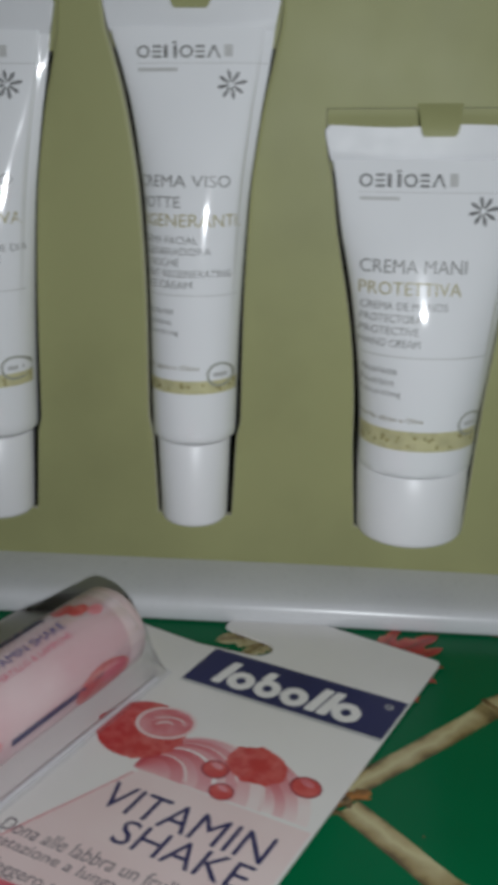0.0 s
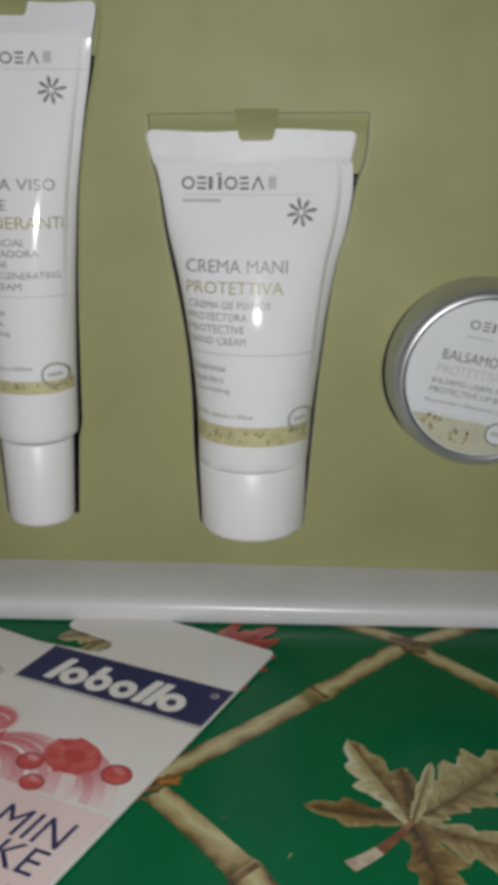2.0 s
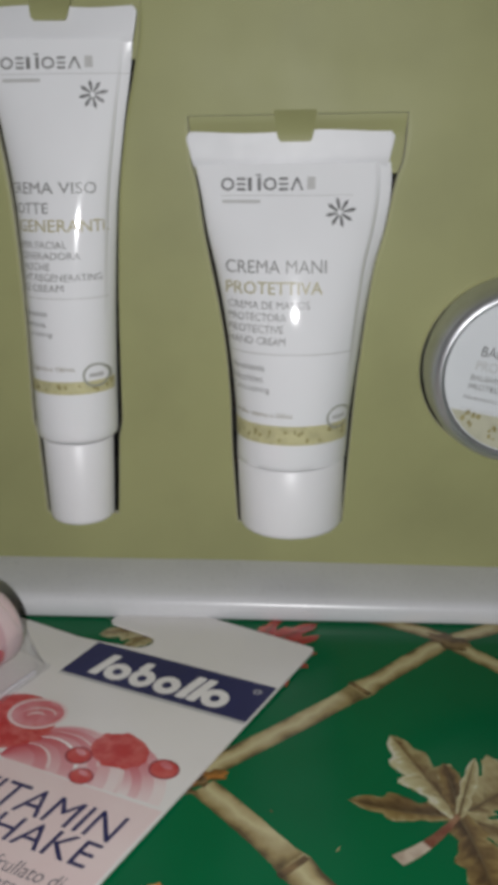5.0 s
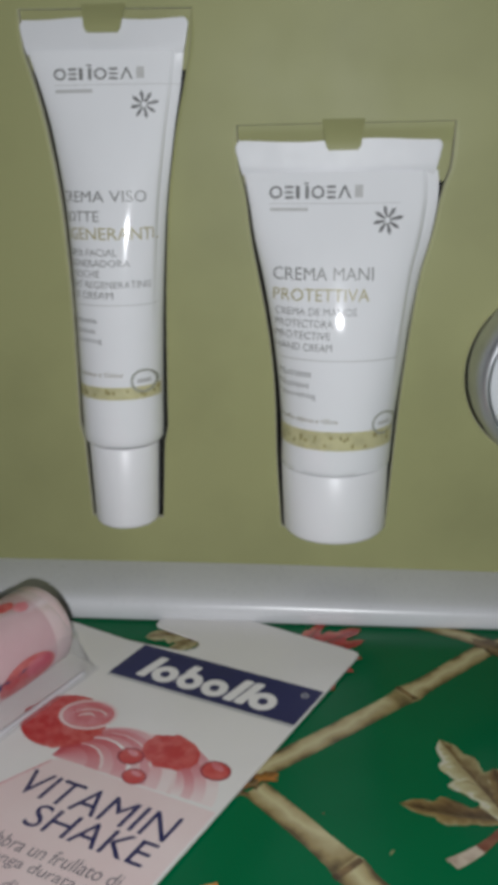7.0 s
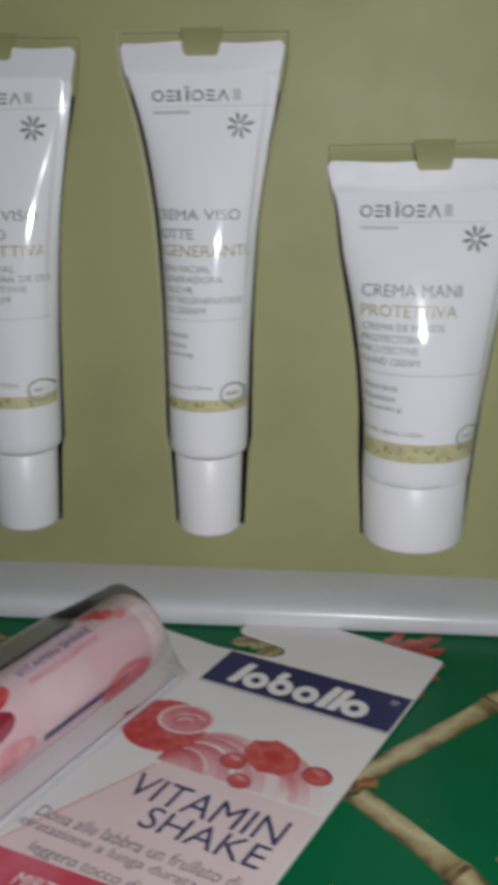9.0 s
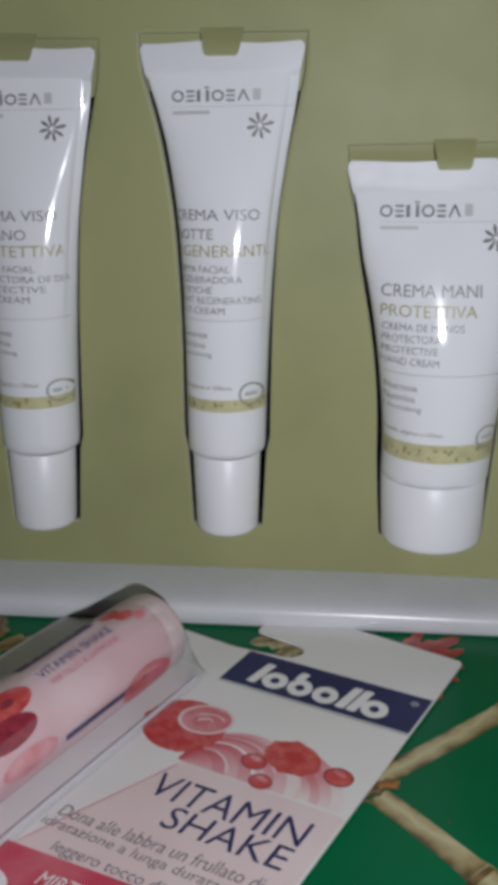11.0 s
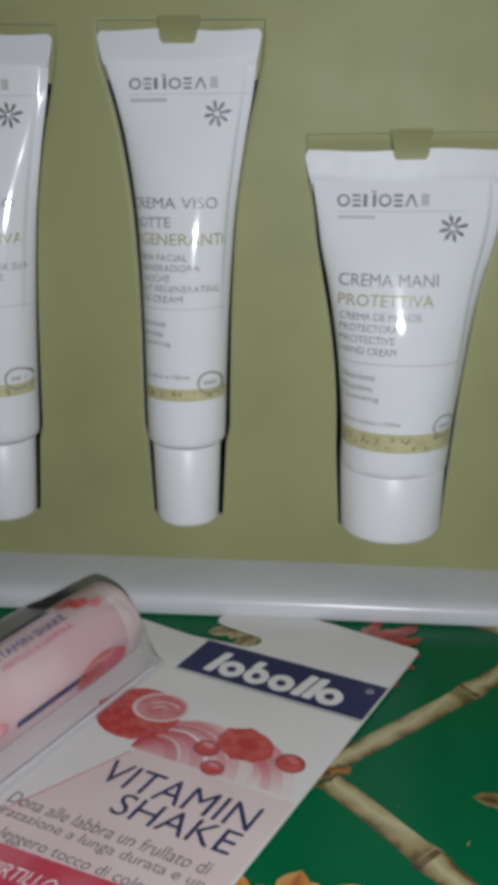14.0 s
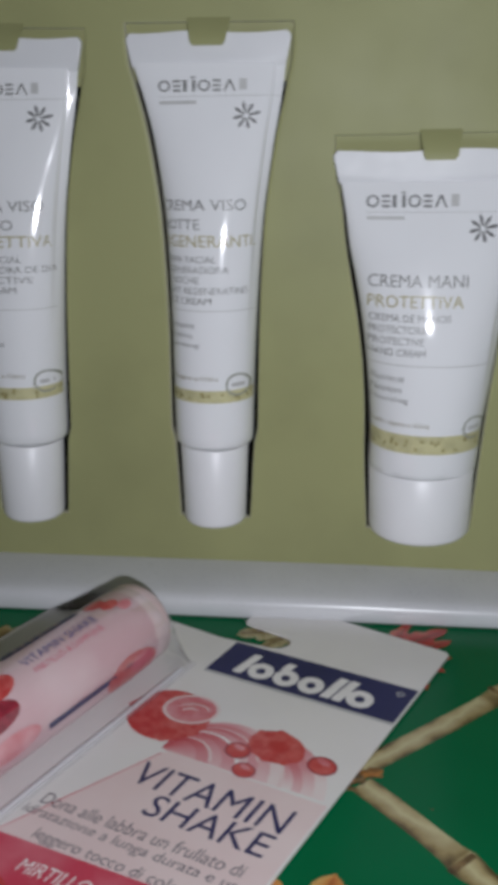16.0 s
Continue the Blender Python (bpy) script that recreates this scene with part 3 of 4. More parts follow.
def hold_tab(ax, x0, x1, z_top, dep):
    """The short card tab over the middle of a tube's sealed end, pushed out by it."""
    nx, nz = 12, 10
    v = []
    for back in (0.0, 0.35):
        for j in range(nz + 1):
            q = j / nz
            z = z_top + 1.0 - (dep + 1.0) * q
            y = YP - 0.03 - 2.6 * math.sin(q * math.pi / 2) + back
            round_off = 0.5 * max(0.0, (q - 0.82) / 0.18) ** 2
            for i in range(nx + 1):
                p = ax @ Vector((x0 + 1.0 * q + round_off + (x1 - x0 - 2.0 * q - 2 * round_off) * i / nx, 0, z))
                v.append((p.x, y, p.z))
    w, m = nx + 1, (nx + 1) * (nz + 1)
    f = [(j * w + i, (j + 1) * w + i, (j + 1) * w + i + 1, j * w + i + 1) for j in range(nz) for i in range(nx)]
    f += [tuple(k + m for k in q[::-1]) for q in f]
    rim = [j * w for j in range(nz + 1)] + [nz * w + i for i in range(1, nx + 1)] + [j * w + nx for j in range(nz - 1, -1, -1)]
    f += [(a, b, b + m, a + m) for a, b in zip(rim, rim[1:])]
    put("tab", mesh_of("tab", v, f), OLIVE, box, "olive card tab over the tube end", smooth_angle=50)


hold_tab(AX_NIGHT, -4.6, 4.6, 113.9, 4.6)
hold_tab(AX_DAY, -4.6, 4.6, 113.9, 4.6)
hold_tab(AX_HAND, -3.4, 5.6, 92.9, 5.2)
seat_flap(AX_NIGHT, 20.5, 102.5, 113.9)
seat_flap(AX_DAY, 20.5, 102.5, 113.9)
seat_flap(AX_HAND @ Matrix.Translation((1.4, 0, 0)), 25.0, 81.0, 92.9)


# ---- cream tubes ----
def ring_of(a, b, yc, z, n=112, cx=0.0):
    return [(cx + a * math.cos(t), yc + b * math.sin(t), z) for t in (2 * math.pi * i / n for i in range(n))]


def belly(c, fold):
    """How far a tube's front stands out at the share c of its half width: a full front, then a flat rim along one side where fold is above 0."""
    out = max(0.0, 1 - abs(c) ** 2.1) ** (1 / 2.1)
    if fold > 0 and c > 0.84:
        q = min(1.0, (c - 0.84) / 0.04)
        rim = 0.34 * (1 - (c - 0.84) / 0.16)
        out += fold * (q * q * (3 - 2 * q)) * (min(out, rim) - out) - 0.03 * fold * math.exp(-(((c - 0.88) / 0.014) ** 2))
    return out


def fold_at(z, top):
    return 0.9 * max(0.0, min(1.0, (z - 0.45 * top) / (0.35 * top)))


class Tube:
    """A squeeze tube along z: sealed flat end on top, round shoulder and cap below."""

    def __init__(self, ax, label, shape, seal, cap, notch):
        self.ax, self.at, self.inv = ax, smooth_curve(shape), ax.inverted()
        self.ob = tagged(new("cream_tube"), label, "cream tube", "cream tubes in the gift box")
        self.ob.matrix_world = Matrix.Translation(ax.translation * MM) @ ax.to_3x3().to_4x4()
        zs = np.concatenate([np.linspace(shape[0][0], seal[0], 44)])
        self.top, self.wrap = seal[0], False
        rings = []
        for z in zs:
            a, b, yc, cx = self.at(float(z))
            ring = []
            for i in range(144):
                t = 2 * math.pi * i / 144
                c = math.cos(t)
                ring.append((cx + a * c, yc + b * math.sin(t) if math.sin(t) >= 0 else yc - b * belly(c, fold_at(z, self.top)), float(z)))
            rings.append(ring)
        a0, b0, y0, _ = self.at(shape[0][0])
        inset = max(0.22, a0 - cap[3])
        first = [ring_of(a0 - inset, b0 - inset, y0, shape[0][0] - 0.75 * inset, 144), ring_of(a0 - 0.25 * inset, b0 - 0.25 * inset, y0, shape[0][0] - 0.5 * inset, 144)]
        put("body", lofted(first + rings), TUBE, self.ob, smooth_angle=60)
        self.seal(seal, notch)
        self.cap(cap)

    def seal(self, seal, notch):
        z0, z1, half0, half1 = seal
        y = self.at(z0)[2]
        n = 84
        v, f = [], []
        rows = 9
        for j in range(rows + 1):
            s = j / rows
            half = half0 + (half1 - half0) * min(1, s * 1.15) ** 0.9 - 0.9 * max(0.0, (s - 0.8) / 0.2) ** 2
            z = z0 - 0.6 + (z1 - z0 + 0.6) * s
            for i in range(n + 1):
                x = half * (2 * i / n - 1)
                ridge = 0.07 * (1 if i % 2 else -1) * (1.0 if 0.3 < s < 0.9 else 0.0)
                thick = 0.2 + 0.35 * min(1, s * 4.0) + (1 - min(1, s * 3.0)) * 0.3 * (1 - (2 * i / n - 1) ** 2)
                v.append((x, y - thick - ridge, z + 0.25 * math.sin(i * 0.11 + half)))
        m = len(v)
        v += [(x, y + 0.4, z) for x, _, z in v]
        w = n + 1
        for j in range(rows):
            for i in range(n):
                q = j * w + i
                f += [(q, q + 1, q + w + 1, q + w), (m + q, m + q + w, m + q + w + 1, m + q + 1)]
        rim = [i for i in range(w)] + [j * w + n for j in range(1, rows + 1)] + [rows * w + i for i in range(n - 1, -1, -1)] + [j * w for j in range(rows - 1, 0, -1)]
        f += [(rim[i], m + rim[i], m + rim[(i + 1) % len(rim)], rim[(i + 1) % len(rim)]) for i in range(len(rim))]
        put("sealed_end", mesh_of("seal", v, f), CRIMP, self.ob, "flat ribbed sealed end", smooth_angle=60)

    def cap(self, cap):
        z0, z1, r0, r1, yc = cap
        prof = [(z1, r1 * 0.55), (z1, r1 - 0.25), (z1 - 0.3, r1), (z0 + 1.5, r0 + 0.15), (z0 + 0.7, r0), (z0 + 0.2, r0 - 0.45), (z0, r0 - 1.2), (z0, r0 * 0.5)]
        put("cap", lofted([ring_of(r, r, yc, z) for z, r in prof]), CAP, self.ob, "plain white plastic cap", smooth_angle=50)

    def surface(self, x, z, lift=0.06):
        """The point of the front at the world's x, z; in the tube's own frame."""
        q = self.inv @ Vector((x, 0, z))
        a, b, yc, cx = self.at(q.z)
        u = min(max((q.x - cx) / a, -1.42), 1.42)
        u = math.sin(u) if self.wrap else min(max(u, -0.985), 0.985)
        return (cx + u * a, yc - b * belly(u, fold_at(q.z, self.top)) - lift, q.z)

    def words(self, text, x0, x1, z0, z1, ink, name="printed_line"):
        tagged(put(name, laid(glyphs(text), (x0, x1, z0, z1), self.surface), ink, self.ob), kind="stuff")

    def bar(self, x0, x1, z0, z1, ink, name="printed_bar", n=24, lift=0.1):
        put(name, laid(rect_grid(n, 2), (x0, x1, z0, z1), lambda x, z: self.surface(x, z, lift)), ink, self.ob)

    def emblem(self, x0, x1, z0, z1, ink, gold):
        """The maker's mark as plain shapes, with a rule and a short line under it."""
        w = (x1 - x0) / 8.1
        k = 0.0
        for kind, wide in (("ring", 1.15), ("bars", 0.75), ("post", 0.34), ("post", 0.3), ("ring", 1.15), ("bars", 0.75), ("peak", 1.15)):
            put("mark_shape", laid(mark_shape(kind), (x0 + k * w, x0 + (k + wide) * w, z0, z1), self.surface), ink, self.ob)
            k += wide + (0.5 if wide == 0.34 else 0.22)
        self.bar(x0 + 3.05 * w, x0 + 3.5 * w, z1 + 0.3, z1 + 0.65, ink, n=2)
        self.bar(x0 + 7.5 * w, x0 + 8.2 * w, z0 + 0.2, z1 + 0.1, INK_PALE, n=2)
        self.bar(x0, x1 + 8, z0 - 1.05, z0 - 0.9, INK_PALE, "printed_rule")
        self.bar(x0 + 0.2, x0 + 8.2, z0 - 2.5, z0 - 1.8, gold)

    def flower(self, x, z, r):
        """A small mark of eight short rays."""
        for k in range(8):
            a = 2 * math.pi * k / 8 + 0.2
            d, nn = Vector((math.cos(a), math.sin(a))), Vector((-math.sin(a), math.cos(a)))
            r1 = r * (1.15 if k == 0 else 1.0)
            pts = [d * r * 0.18 - nn * 0.06 * r, d * r1 * 0.75 - nn * 0.13 * r, d * r1, d * r1 * 0.75 + nn * 0.13 * r, d * r * 0.18 + nn * 0.06 * r]
            put("ray_mark", mesh_of("ray", [self.surface(x + p.x, z + p.y) for p in pts], [(0, 1, 2, 3, 4)]), INK, self.ob)

    def sprig_band(self, x0, x1, z0, z1, seed):
        self.bar(x0, x1, z0, z1, BAND, "printed_band", 32, 0.06)
        rnd = random.Random(seed)
        for _ in range(22):
            x, z = rnd.uniform(x0 + 1, x1 - 1), rnd.uniform(z0 + 0.6, z1 - 0.6)
            r, s = rnd.uniform(0.25, 0.55), rnd.uniform(0.25, 0.6)
            put("printed_leaf", laid(disc_grid(8, 1), (x - r, x + r, z - s, z + s), lambda p, q: self.surface(p, q, 0.09)), BAND_DARK, self.ob)

    def ring_seal(self, x, z, r):
        put("ring_mark", laid(disc_grid(28, 1, 0.82), (x - r, x + r, z - r, z + r), lambda p, q: self.surface(p, q, 0.10)), INK_RING, self.ob)
        self.bar(x - r * 0.5, x + r * 0.5, z - 0.4, z + 0.5, INK_PALE, n=2, lift=0.1)


def mark_shape(kind):
    """A plain shape in the unit square: a ring, three bars, a post or a bent strip."""
    if kind == "ring":
        return disc_grid(24, 1, 0.66)
    if kind == "bars":
        rows = ((0.0, 0.2), (0.41, 0.58), (0.8, 1.0))
        return np.array([(x, z) for lo, hi in rows for x, z in ((0, lo), (1, lo), (1, hi), (0, hi))]), [tuple(range(4 * k, 4 * k + 4)) for k in range(3)]
    if kind == "post":
        return rect_grid(1, 3)
    return np.array([(0, 0), (0.17, 0), (0.5, 0.78), (0.83, 0), (1, 0), (0.58, 1), (0.42, 1)]), [(0, 1, 2, 6), (2, 3, 4, 5), (2, 5, 6)]


# knots: height, half width, half depth, centre's y, centre's x
SMALL = [(22.7, 9.3, 9.3, 16.2, 0.15), (30, 9.45, 9.4, 16.1, 0.2), (48, 9.75, 9.0, 15.9, 0.45), (72, 10.8, 7.0, 15.8, 0.75), (90, 13.0, 4.0, 15.5, 0.85), (98, 14.6, 2.5, 15.3, 0.7), (103, 15.7, 1.5, 15.15, 0.35), (107, 16.5, 0.9, 15.0, 0)]
HAND = [(18.7, 12.72, 12.72, 17.6, 0.1), (26, 12.9, 12.6, 17.4, 0.4), (46, 14.7, 10.8, 16.6, 0.85), (62, 17.1, 7.3, 16.0, 0.85), (70, 18.9, 5.3, 15.7, 1.05), (76, 19.8, 3.5, 15.5, 1.15), (80, 20.2, 2.2, 15.3, 0.95), (84.5, 20.4, 1.0, 15.0, 0.3)]


def small_tube(ax, label):
    return Tube(ax, label, SMALL, (106, 112.0, 16.3, 17.5), (1.0, 21.3, 7.5, 8.2, 16.2), None)


night = small_tube(AX_NIGHT, "slim white night cream tube with white cap")
day = small_tube(AX_DAY, "slim white day cream tube with white cap")
hand_cream = Tube(AX_HAND, "wide white hand cream tube with white cap", HAND, (83.4, 89.7, 20.1, 21.6), (1.2, 18.15, 12.0, 12.5, 17.6), None)


def small_print(tube, dx, title, colour_line, small_lines, seed):
    """The front's print; its lines start behind the curve of the tube and wrap round it."""
    x = -42.0 + dx
    tube.emblem(-39.0 + dx, -20.2 + dx, 118.9, 121.2, INK_SOFT, INK_PALE)
    tube.flower(-20.2 + dx, 114.0, 2.9)
    tube.wrap = True
    tube.words(title[0], x, x + title[1], 94.7, 97.0, INK_SOFT)
    tube.words(title[2], x, x + title[3], 90.7, 92.9, INK_SOFT)
    tube.words(colour_line[0], x, x + colour_line[1], 87.0, 89.5, GOLD)
    for i, (words, w) in enumerate(small_lines):
        tube.words(words, x, x + w, 83.6 - 2.25 * i, 85.1 - 2.25 * i, INK_SOFT)
    tube.bar(x + 0.5, x + 25.0, 73.1, 73.3, INK_PALE, "printed_rule")
    for i, (words, w) in enumerate((("Nutriente", 9.6), ("Nutritiva", 9.0), ("Nourishing", 10.6))):
        tube.words(words, x + 0.4, x + 0.4 + w, 69.2 - 2.3 * i, 70.6 - 2.3 * i, INK_SOFT)
    tube.words("Stella alpina e Olivo", x, x + 15.3, 57.0, 58.4, GOLD_DARK)
    tube.sprig_band(x - 0.6, x + 26.4, 52.1, 55.0, seed)
    tube.wrap = False
    tube.ring_seal(-22.4 + dx, 56.2, 2.7)


small_print(night, 0.0, ("CREMA VISO", 22.5, "NOTTE", 11.7), ("RIGENERANTE", 25.6), (("CREMA FACIAL", 15.3), ("REGENERADORA", 18.1), ("DE NOCHE", 11.3), ("NIGHT REGENERATING", 23.1), ("FACE CREAM", 14.1)), 11)
small_print(day, -45.2, ("CREMA VISO", 22.5, "GIORNO", 15.0), ("PROTETTIVA", 24.6), (("CREMA FACIAL", 16.5), ("PROTECTORA DE DIA", 25.4), ("PROTECTIVE", 19.0), ("DAY CREAM", 15.0)), 12)

hand_cream.emblem(5.6, 25.0, 94.9, 97.5, INK, INK_PALE)
hand_cream.flower(30.4, 90.5, 3.1)
hand_cream.words("CREMA MANI", 6.4, 27.8, 78.3, 81.0, INK_SOFT)
hand_cream.words("PROTETTIVA", 6.4, 27.0, 74.0, 76.6, GOLD)
for i, (words, w) in enumerate((("CREMA DE MANOS", 17.6), ("PROTECTORA", 12.6), ("PROTECTIVE", 12.0), ("HAND CREAM", 12.4))):
    hand_cream.words(words, 6.8, 6.8 + w, 71.0 - 2.5 * i, 72.6 - 2.5 * i, INK_SOFT)
hand_cream.bar(7.4, 33.4, 61.4, 61.65, INK_PALE, "printed_rule")
for i, (words, w) in enumerate((("Nutriente", 7.0), ("Nutritivo", 6.6), ("Nourishing", 8.0))):
    hand_cream.words(words, 7.8, 7.8 + w, 57.7 - 2.5 * i, 59.3 - 2.5 * i, INK_SOFT)
hand_cream.words("Stella alpina e Olivo", 7.8, 20.8, 47.3, 48.7, GOLD_DARK)
hand_cream.wrap = True
hand_cream.sprig_band(2.9, 36.6, 41.4, 45.8, 13)
hand_cream.wrap = False
hand_cream.ring_seal(31.0, 47.0, 2.7)


# ---- lip balm tin ----
def tin():
    t = tagged(new("lip_balm_tin"), "round brushed aluminium lip balm tin with pale label", "balm tin")
    t.matrix_world = Matrix.Translation((TIN_C[0] * MM, 0, TIN_C[1] * MM)) @ pose(0, 0, 0, 0, 11, 0)

    def turned(prof):
        n = 72
        return lofted([[(r * math.cos(2 * math.pi * i / n), y, r * math.sin(2 * math.pi * i / n)) for i in range(n)] for y, r in prof])

    put("base", turned([(28.5, 18.0), (28.5, 19.3), (27.8, 19.7), (16.4, 19.7), (16.2, 19.0)]), TIN, t, smooth_angle=40)
    put("lid", turned([(15.95, 19.6), (15.9, 20.35), (10.5, 20.2), (7.4, 19.6), (6.2, 18.7), (5.7, 18.05), (5.6, 17.65), (5.8, 17.3), (6.05, 17.0), (6.05, 1.0)]), TIN, t, "brushed metal lid", smooth_angle=35)

    def face(x, z, lift=0.0):
        return (x, 5.95 - lift, z)

    put("label", laid(disc_grid(64, 4), (-16.8, 16.8, -16.8, 16.8), face), STICKER, t, "round pale paper label")
    n = 40
    low = [(16.6 * math.cos(a), 16.6 * math.sin(a)) for a in np.linspace(math.radians(215), math.radians(325), n)]
    put("printed_band", mesh_of("band", [face(x, z, 0.05) for x, z in low], [tuple(range(n))]), BAND_PALE, t)
    rnd = random.Random(5)
    for cx, cz in ((-9.0, -11.0), (-2.5, -13.5), (9.5, -11.5)):
        for _ in range(9):
            x, z, r = cx + rnd.uniform(-1.8, 1.8), cz + rnd.uniform(-1.6, 1.6), rnd.uniform(0.25, 0.52)
            put("printed_leaf", laid(disc_grid(8, 1), (x - r, x + r, z - r * 1.3, z + r * 1.3), lambda a, b: face(a, b, 0.1)), BAND_DARK, t)
    k = -6.5
    for kind, wide in (("ring", 2.2), ("bars", 1.5), ("post", 0.6), ("post", 0.5), ("ring", 2.2), ("bars", 1.5), ("peak", 2.2)):
        put("mark_shape", laid(mark_shape(kind), (k, k + wide, 10.0, 12.0), lambda a, b: face(a, b, 0.06)), INK_SOFT, t)
        k += wide + (1.0 if wide == 0.6 else 0.55)
    put("printed_bar", laid(rect_grid(), (-6.5, -0.8, 8.2, 8.6), lambda a, b: face(a, b, 0.06)), INK_PALE, t)
    for text, x0, x1, z0, z1, ink in (("BALSAMO LABBRA", -10.4, 12.2, 2.8, 5.0, INK), ("PROTETTIVO", -10.8, 4.0, -0.3, 1.8, INK_PALE), ("BALSAMO LABIAL PROTECTOR", -11.2, 12.6, -2.6, -1.3, INK_SOFT), ("PROTECTIVE LIP BALM", -11.2, 7.0, -4.6, -3.3, INK), ("Nutriente | Nutritivo | Nourishing", -11.6, 13.0, -7.1, -5.9, INK_SOFT), ("Stella alpina e Olivo", -11.8, 1.0, -9.4, -8.5, INK_PALE)):
        tagged(put("printed_line", laid(glyphs(text), (x0, x1, z0, z1), lambda a, b: face(a, b, 0.06)), ink, t), kind="stuff")
    put("ring_field", laid(disc_grid(28, 1), (2.9, 7.9, -13.7, -8.7), lambda a, b: face(a, b, 0.11)), STICKER, t)
    put("printed_bar", laid(rect_grid(), (4.1, 6.7, -11.7, -10.7), lambda a, b: face(a, b, 0.12)), INK_PALE, t)
    put("ring_mark", laid(disc_grid(28, 1, 0.84), (2.8, 8.0, -13.8, -8.6), lambda a, b: face(a, b, 0.12)), INK_SOFT, t)


tin()


# ---- lip care blister pack on the cloth ----
CARD_AX = Matrix.Translation((26.3 * MM, -12.2 * MM, 0.0)) @ pose(0, 0, 0, 0, 0, -27)
pack = tagged(new("blister_pack"), "white lip balm blister card with printed red berries", "blister pack")
pack.matrix_world = CARD_AX
CW, CL, CZ = 90.0, 150.0, 1.1
BU = -57.8   # middle of the bubble across the card


def rounded(pts, r, seg=5):
    out = []
    n = len(pts)
    for i in range(n):
        p, a, b = Vector(pts[i]), Vector(pts[i - 1]), Vector(pts[(i + 1) % n])
        rr = min(r, (a - p).length / 2.1, (b - p).length / 2.1)
        q0, q1 = p + (a - p).normalized() * rr, p + (b - p).normalized() * rr
        for k in range(seg + 1):
            t = k / seg
            out.append(tuple((1 - t) ** 2 * q0 + 2 * t * (1 - t) * p + t * t * q1))
    return out


def card_z(u, v):
    """The height of the card's top."""
    return CZ


def printed(name, verts, faces, ink, lift, parent=pack, uvs=None):
    return put(name, mesh_of(name, [(u, -v, card_z(u, v) + lift) for u, v in verts], faces, uvs), ink, parent)


def card_sheet():
    # the free upper edge steps down beside the hanging slot
    out = rounded([(0, 0), (0, CL), (-CW, CL), (-CW, 21.5), (-47, 21.3), (-33.5, 18.8), (-31.5, 15.5), (-33.5, 13.2), (-46, 13.0), (-46, 0.2)], 1.6)
    bm = bmesh.new()
    vs = [bm.verts.new((u * MM, -v * MM, card_z(u, v) * MM)) for u, v in out]
    face = bm.faces.new(vs)
    bmesh.ops.triangulate(bm, faces=[face])
    top = bm.faces[:]
    ext = bmesh.ops.extrude_face_region(bm, geom=top)
    for e in ext["geom"]:
        if isinstance(e, bmesh.types.BMVert):
            e.co.z -= 0.5 * MM
    bmesh.ops.recalc_face_normals(bm, faces=bm.faces[:])
    me = bpy.data.meshes.new("card")
    bm.to_mesh(me)
    bm.free()
    put("card", me, CARD, pack, "white coated cardboard")


card_sheet()


def skewed(u0, u1, v0, v1, slope=-0.095, nx=10):
    """A printed block whose lines run slightly askew on the card."""
    def at(a, b):
        u = u0 + a * (u1 - u0)
        return (u, v1 + b * (v0 - v1) + slope * (u - u0))
    return at


def print_rect(name, u0, u1, v0, v1, ink, lift, slope=-0.095, parent=pack):
    v, f = rect_grid(10, 2)
    at = skewed(u0, u1, v0, v1, slope)
    return printed(name, [at(a, b) for a, b in v], f, ink, lift, parent)


def print_words(text, u0, u1, v0, v1, ink, lift=0.06, slope=-0.095, slant=0.0, parent=pack):
    v, f = glyphs(text)
    at = skewed(u0, u1, v0, v1, slope)
    return tagged(printed("printed_line", [(lambda p: (p[0] + slant * b * (v1 - v0), p[1]))(at(a, b)) for a, b in v], f, ink, lift, parent), kind="stuff")


def print_disc(name, u, v, ru, rv, ink, lift, turn=0.0, inner=0.0, parent=pack, seg=28):
    pts, f = disc_grid(seg, 2 if not inner else 1, inner)
    c, s = math.cos(turn), math.sin(turn)
    w = [((2 * a - 1) * ru, (2 * b - 1) * rv) for a, b in pts]
    return printed(name, [(u + x * c - y * s, v + x * s + y * c) for x, y in w], f, ink, lift, parent)


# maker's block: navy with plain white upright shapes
logo = print_rect("navy_block", -42.6, -0.3, 20.9, 33.4, NAVY, 0.04)
print_rect("grey_shade", -42.6, -0.3, 33.4, 34.3, INK_PALE, 0.035)
k = -37.4
for kind, wide in (("post", 2.5), ("ring", 5.7), ("tall", 5.5), ("ring", 5.6), ("post", 2.2), ("post", 2.2), ("ring", 5.7)):
    low = 31.7 - 0.095 * (k + 42.6)
    if kind != "post":
        print_disc("white_shape", k + wide / 2, low - 2.9, wide / 2, 2.95, LOGO_WHITE, 0.08, -0.25, 0.36, logo)
    if kind != "ring":
        foot = low - (5.0 if kind == "tall" else 0.0)
        lean = 0.9 * (1.0 if kind == "post" else 0.4)
        pts = rounded([(k + 0.1, foot), (k + 2.2, foot - 0.1), (k + 2.2 + lean, low - 8.3), (k + 0.2 + lean, low - 8.1)], 0.5, 3)
        printed("white_shape", pts, [tuple(range(len(pts)))[::-1]], LOGO_WHITE, 0.085, logo)
    k += wide + 0.25
print_disc("small_ring", -3.0, 20.0, 0.8, 0.8, INK_PALE, 0.08, 0, 0.6, logo)

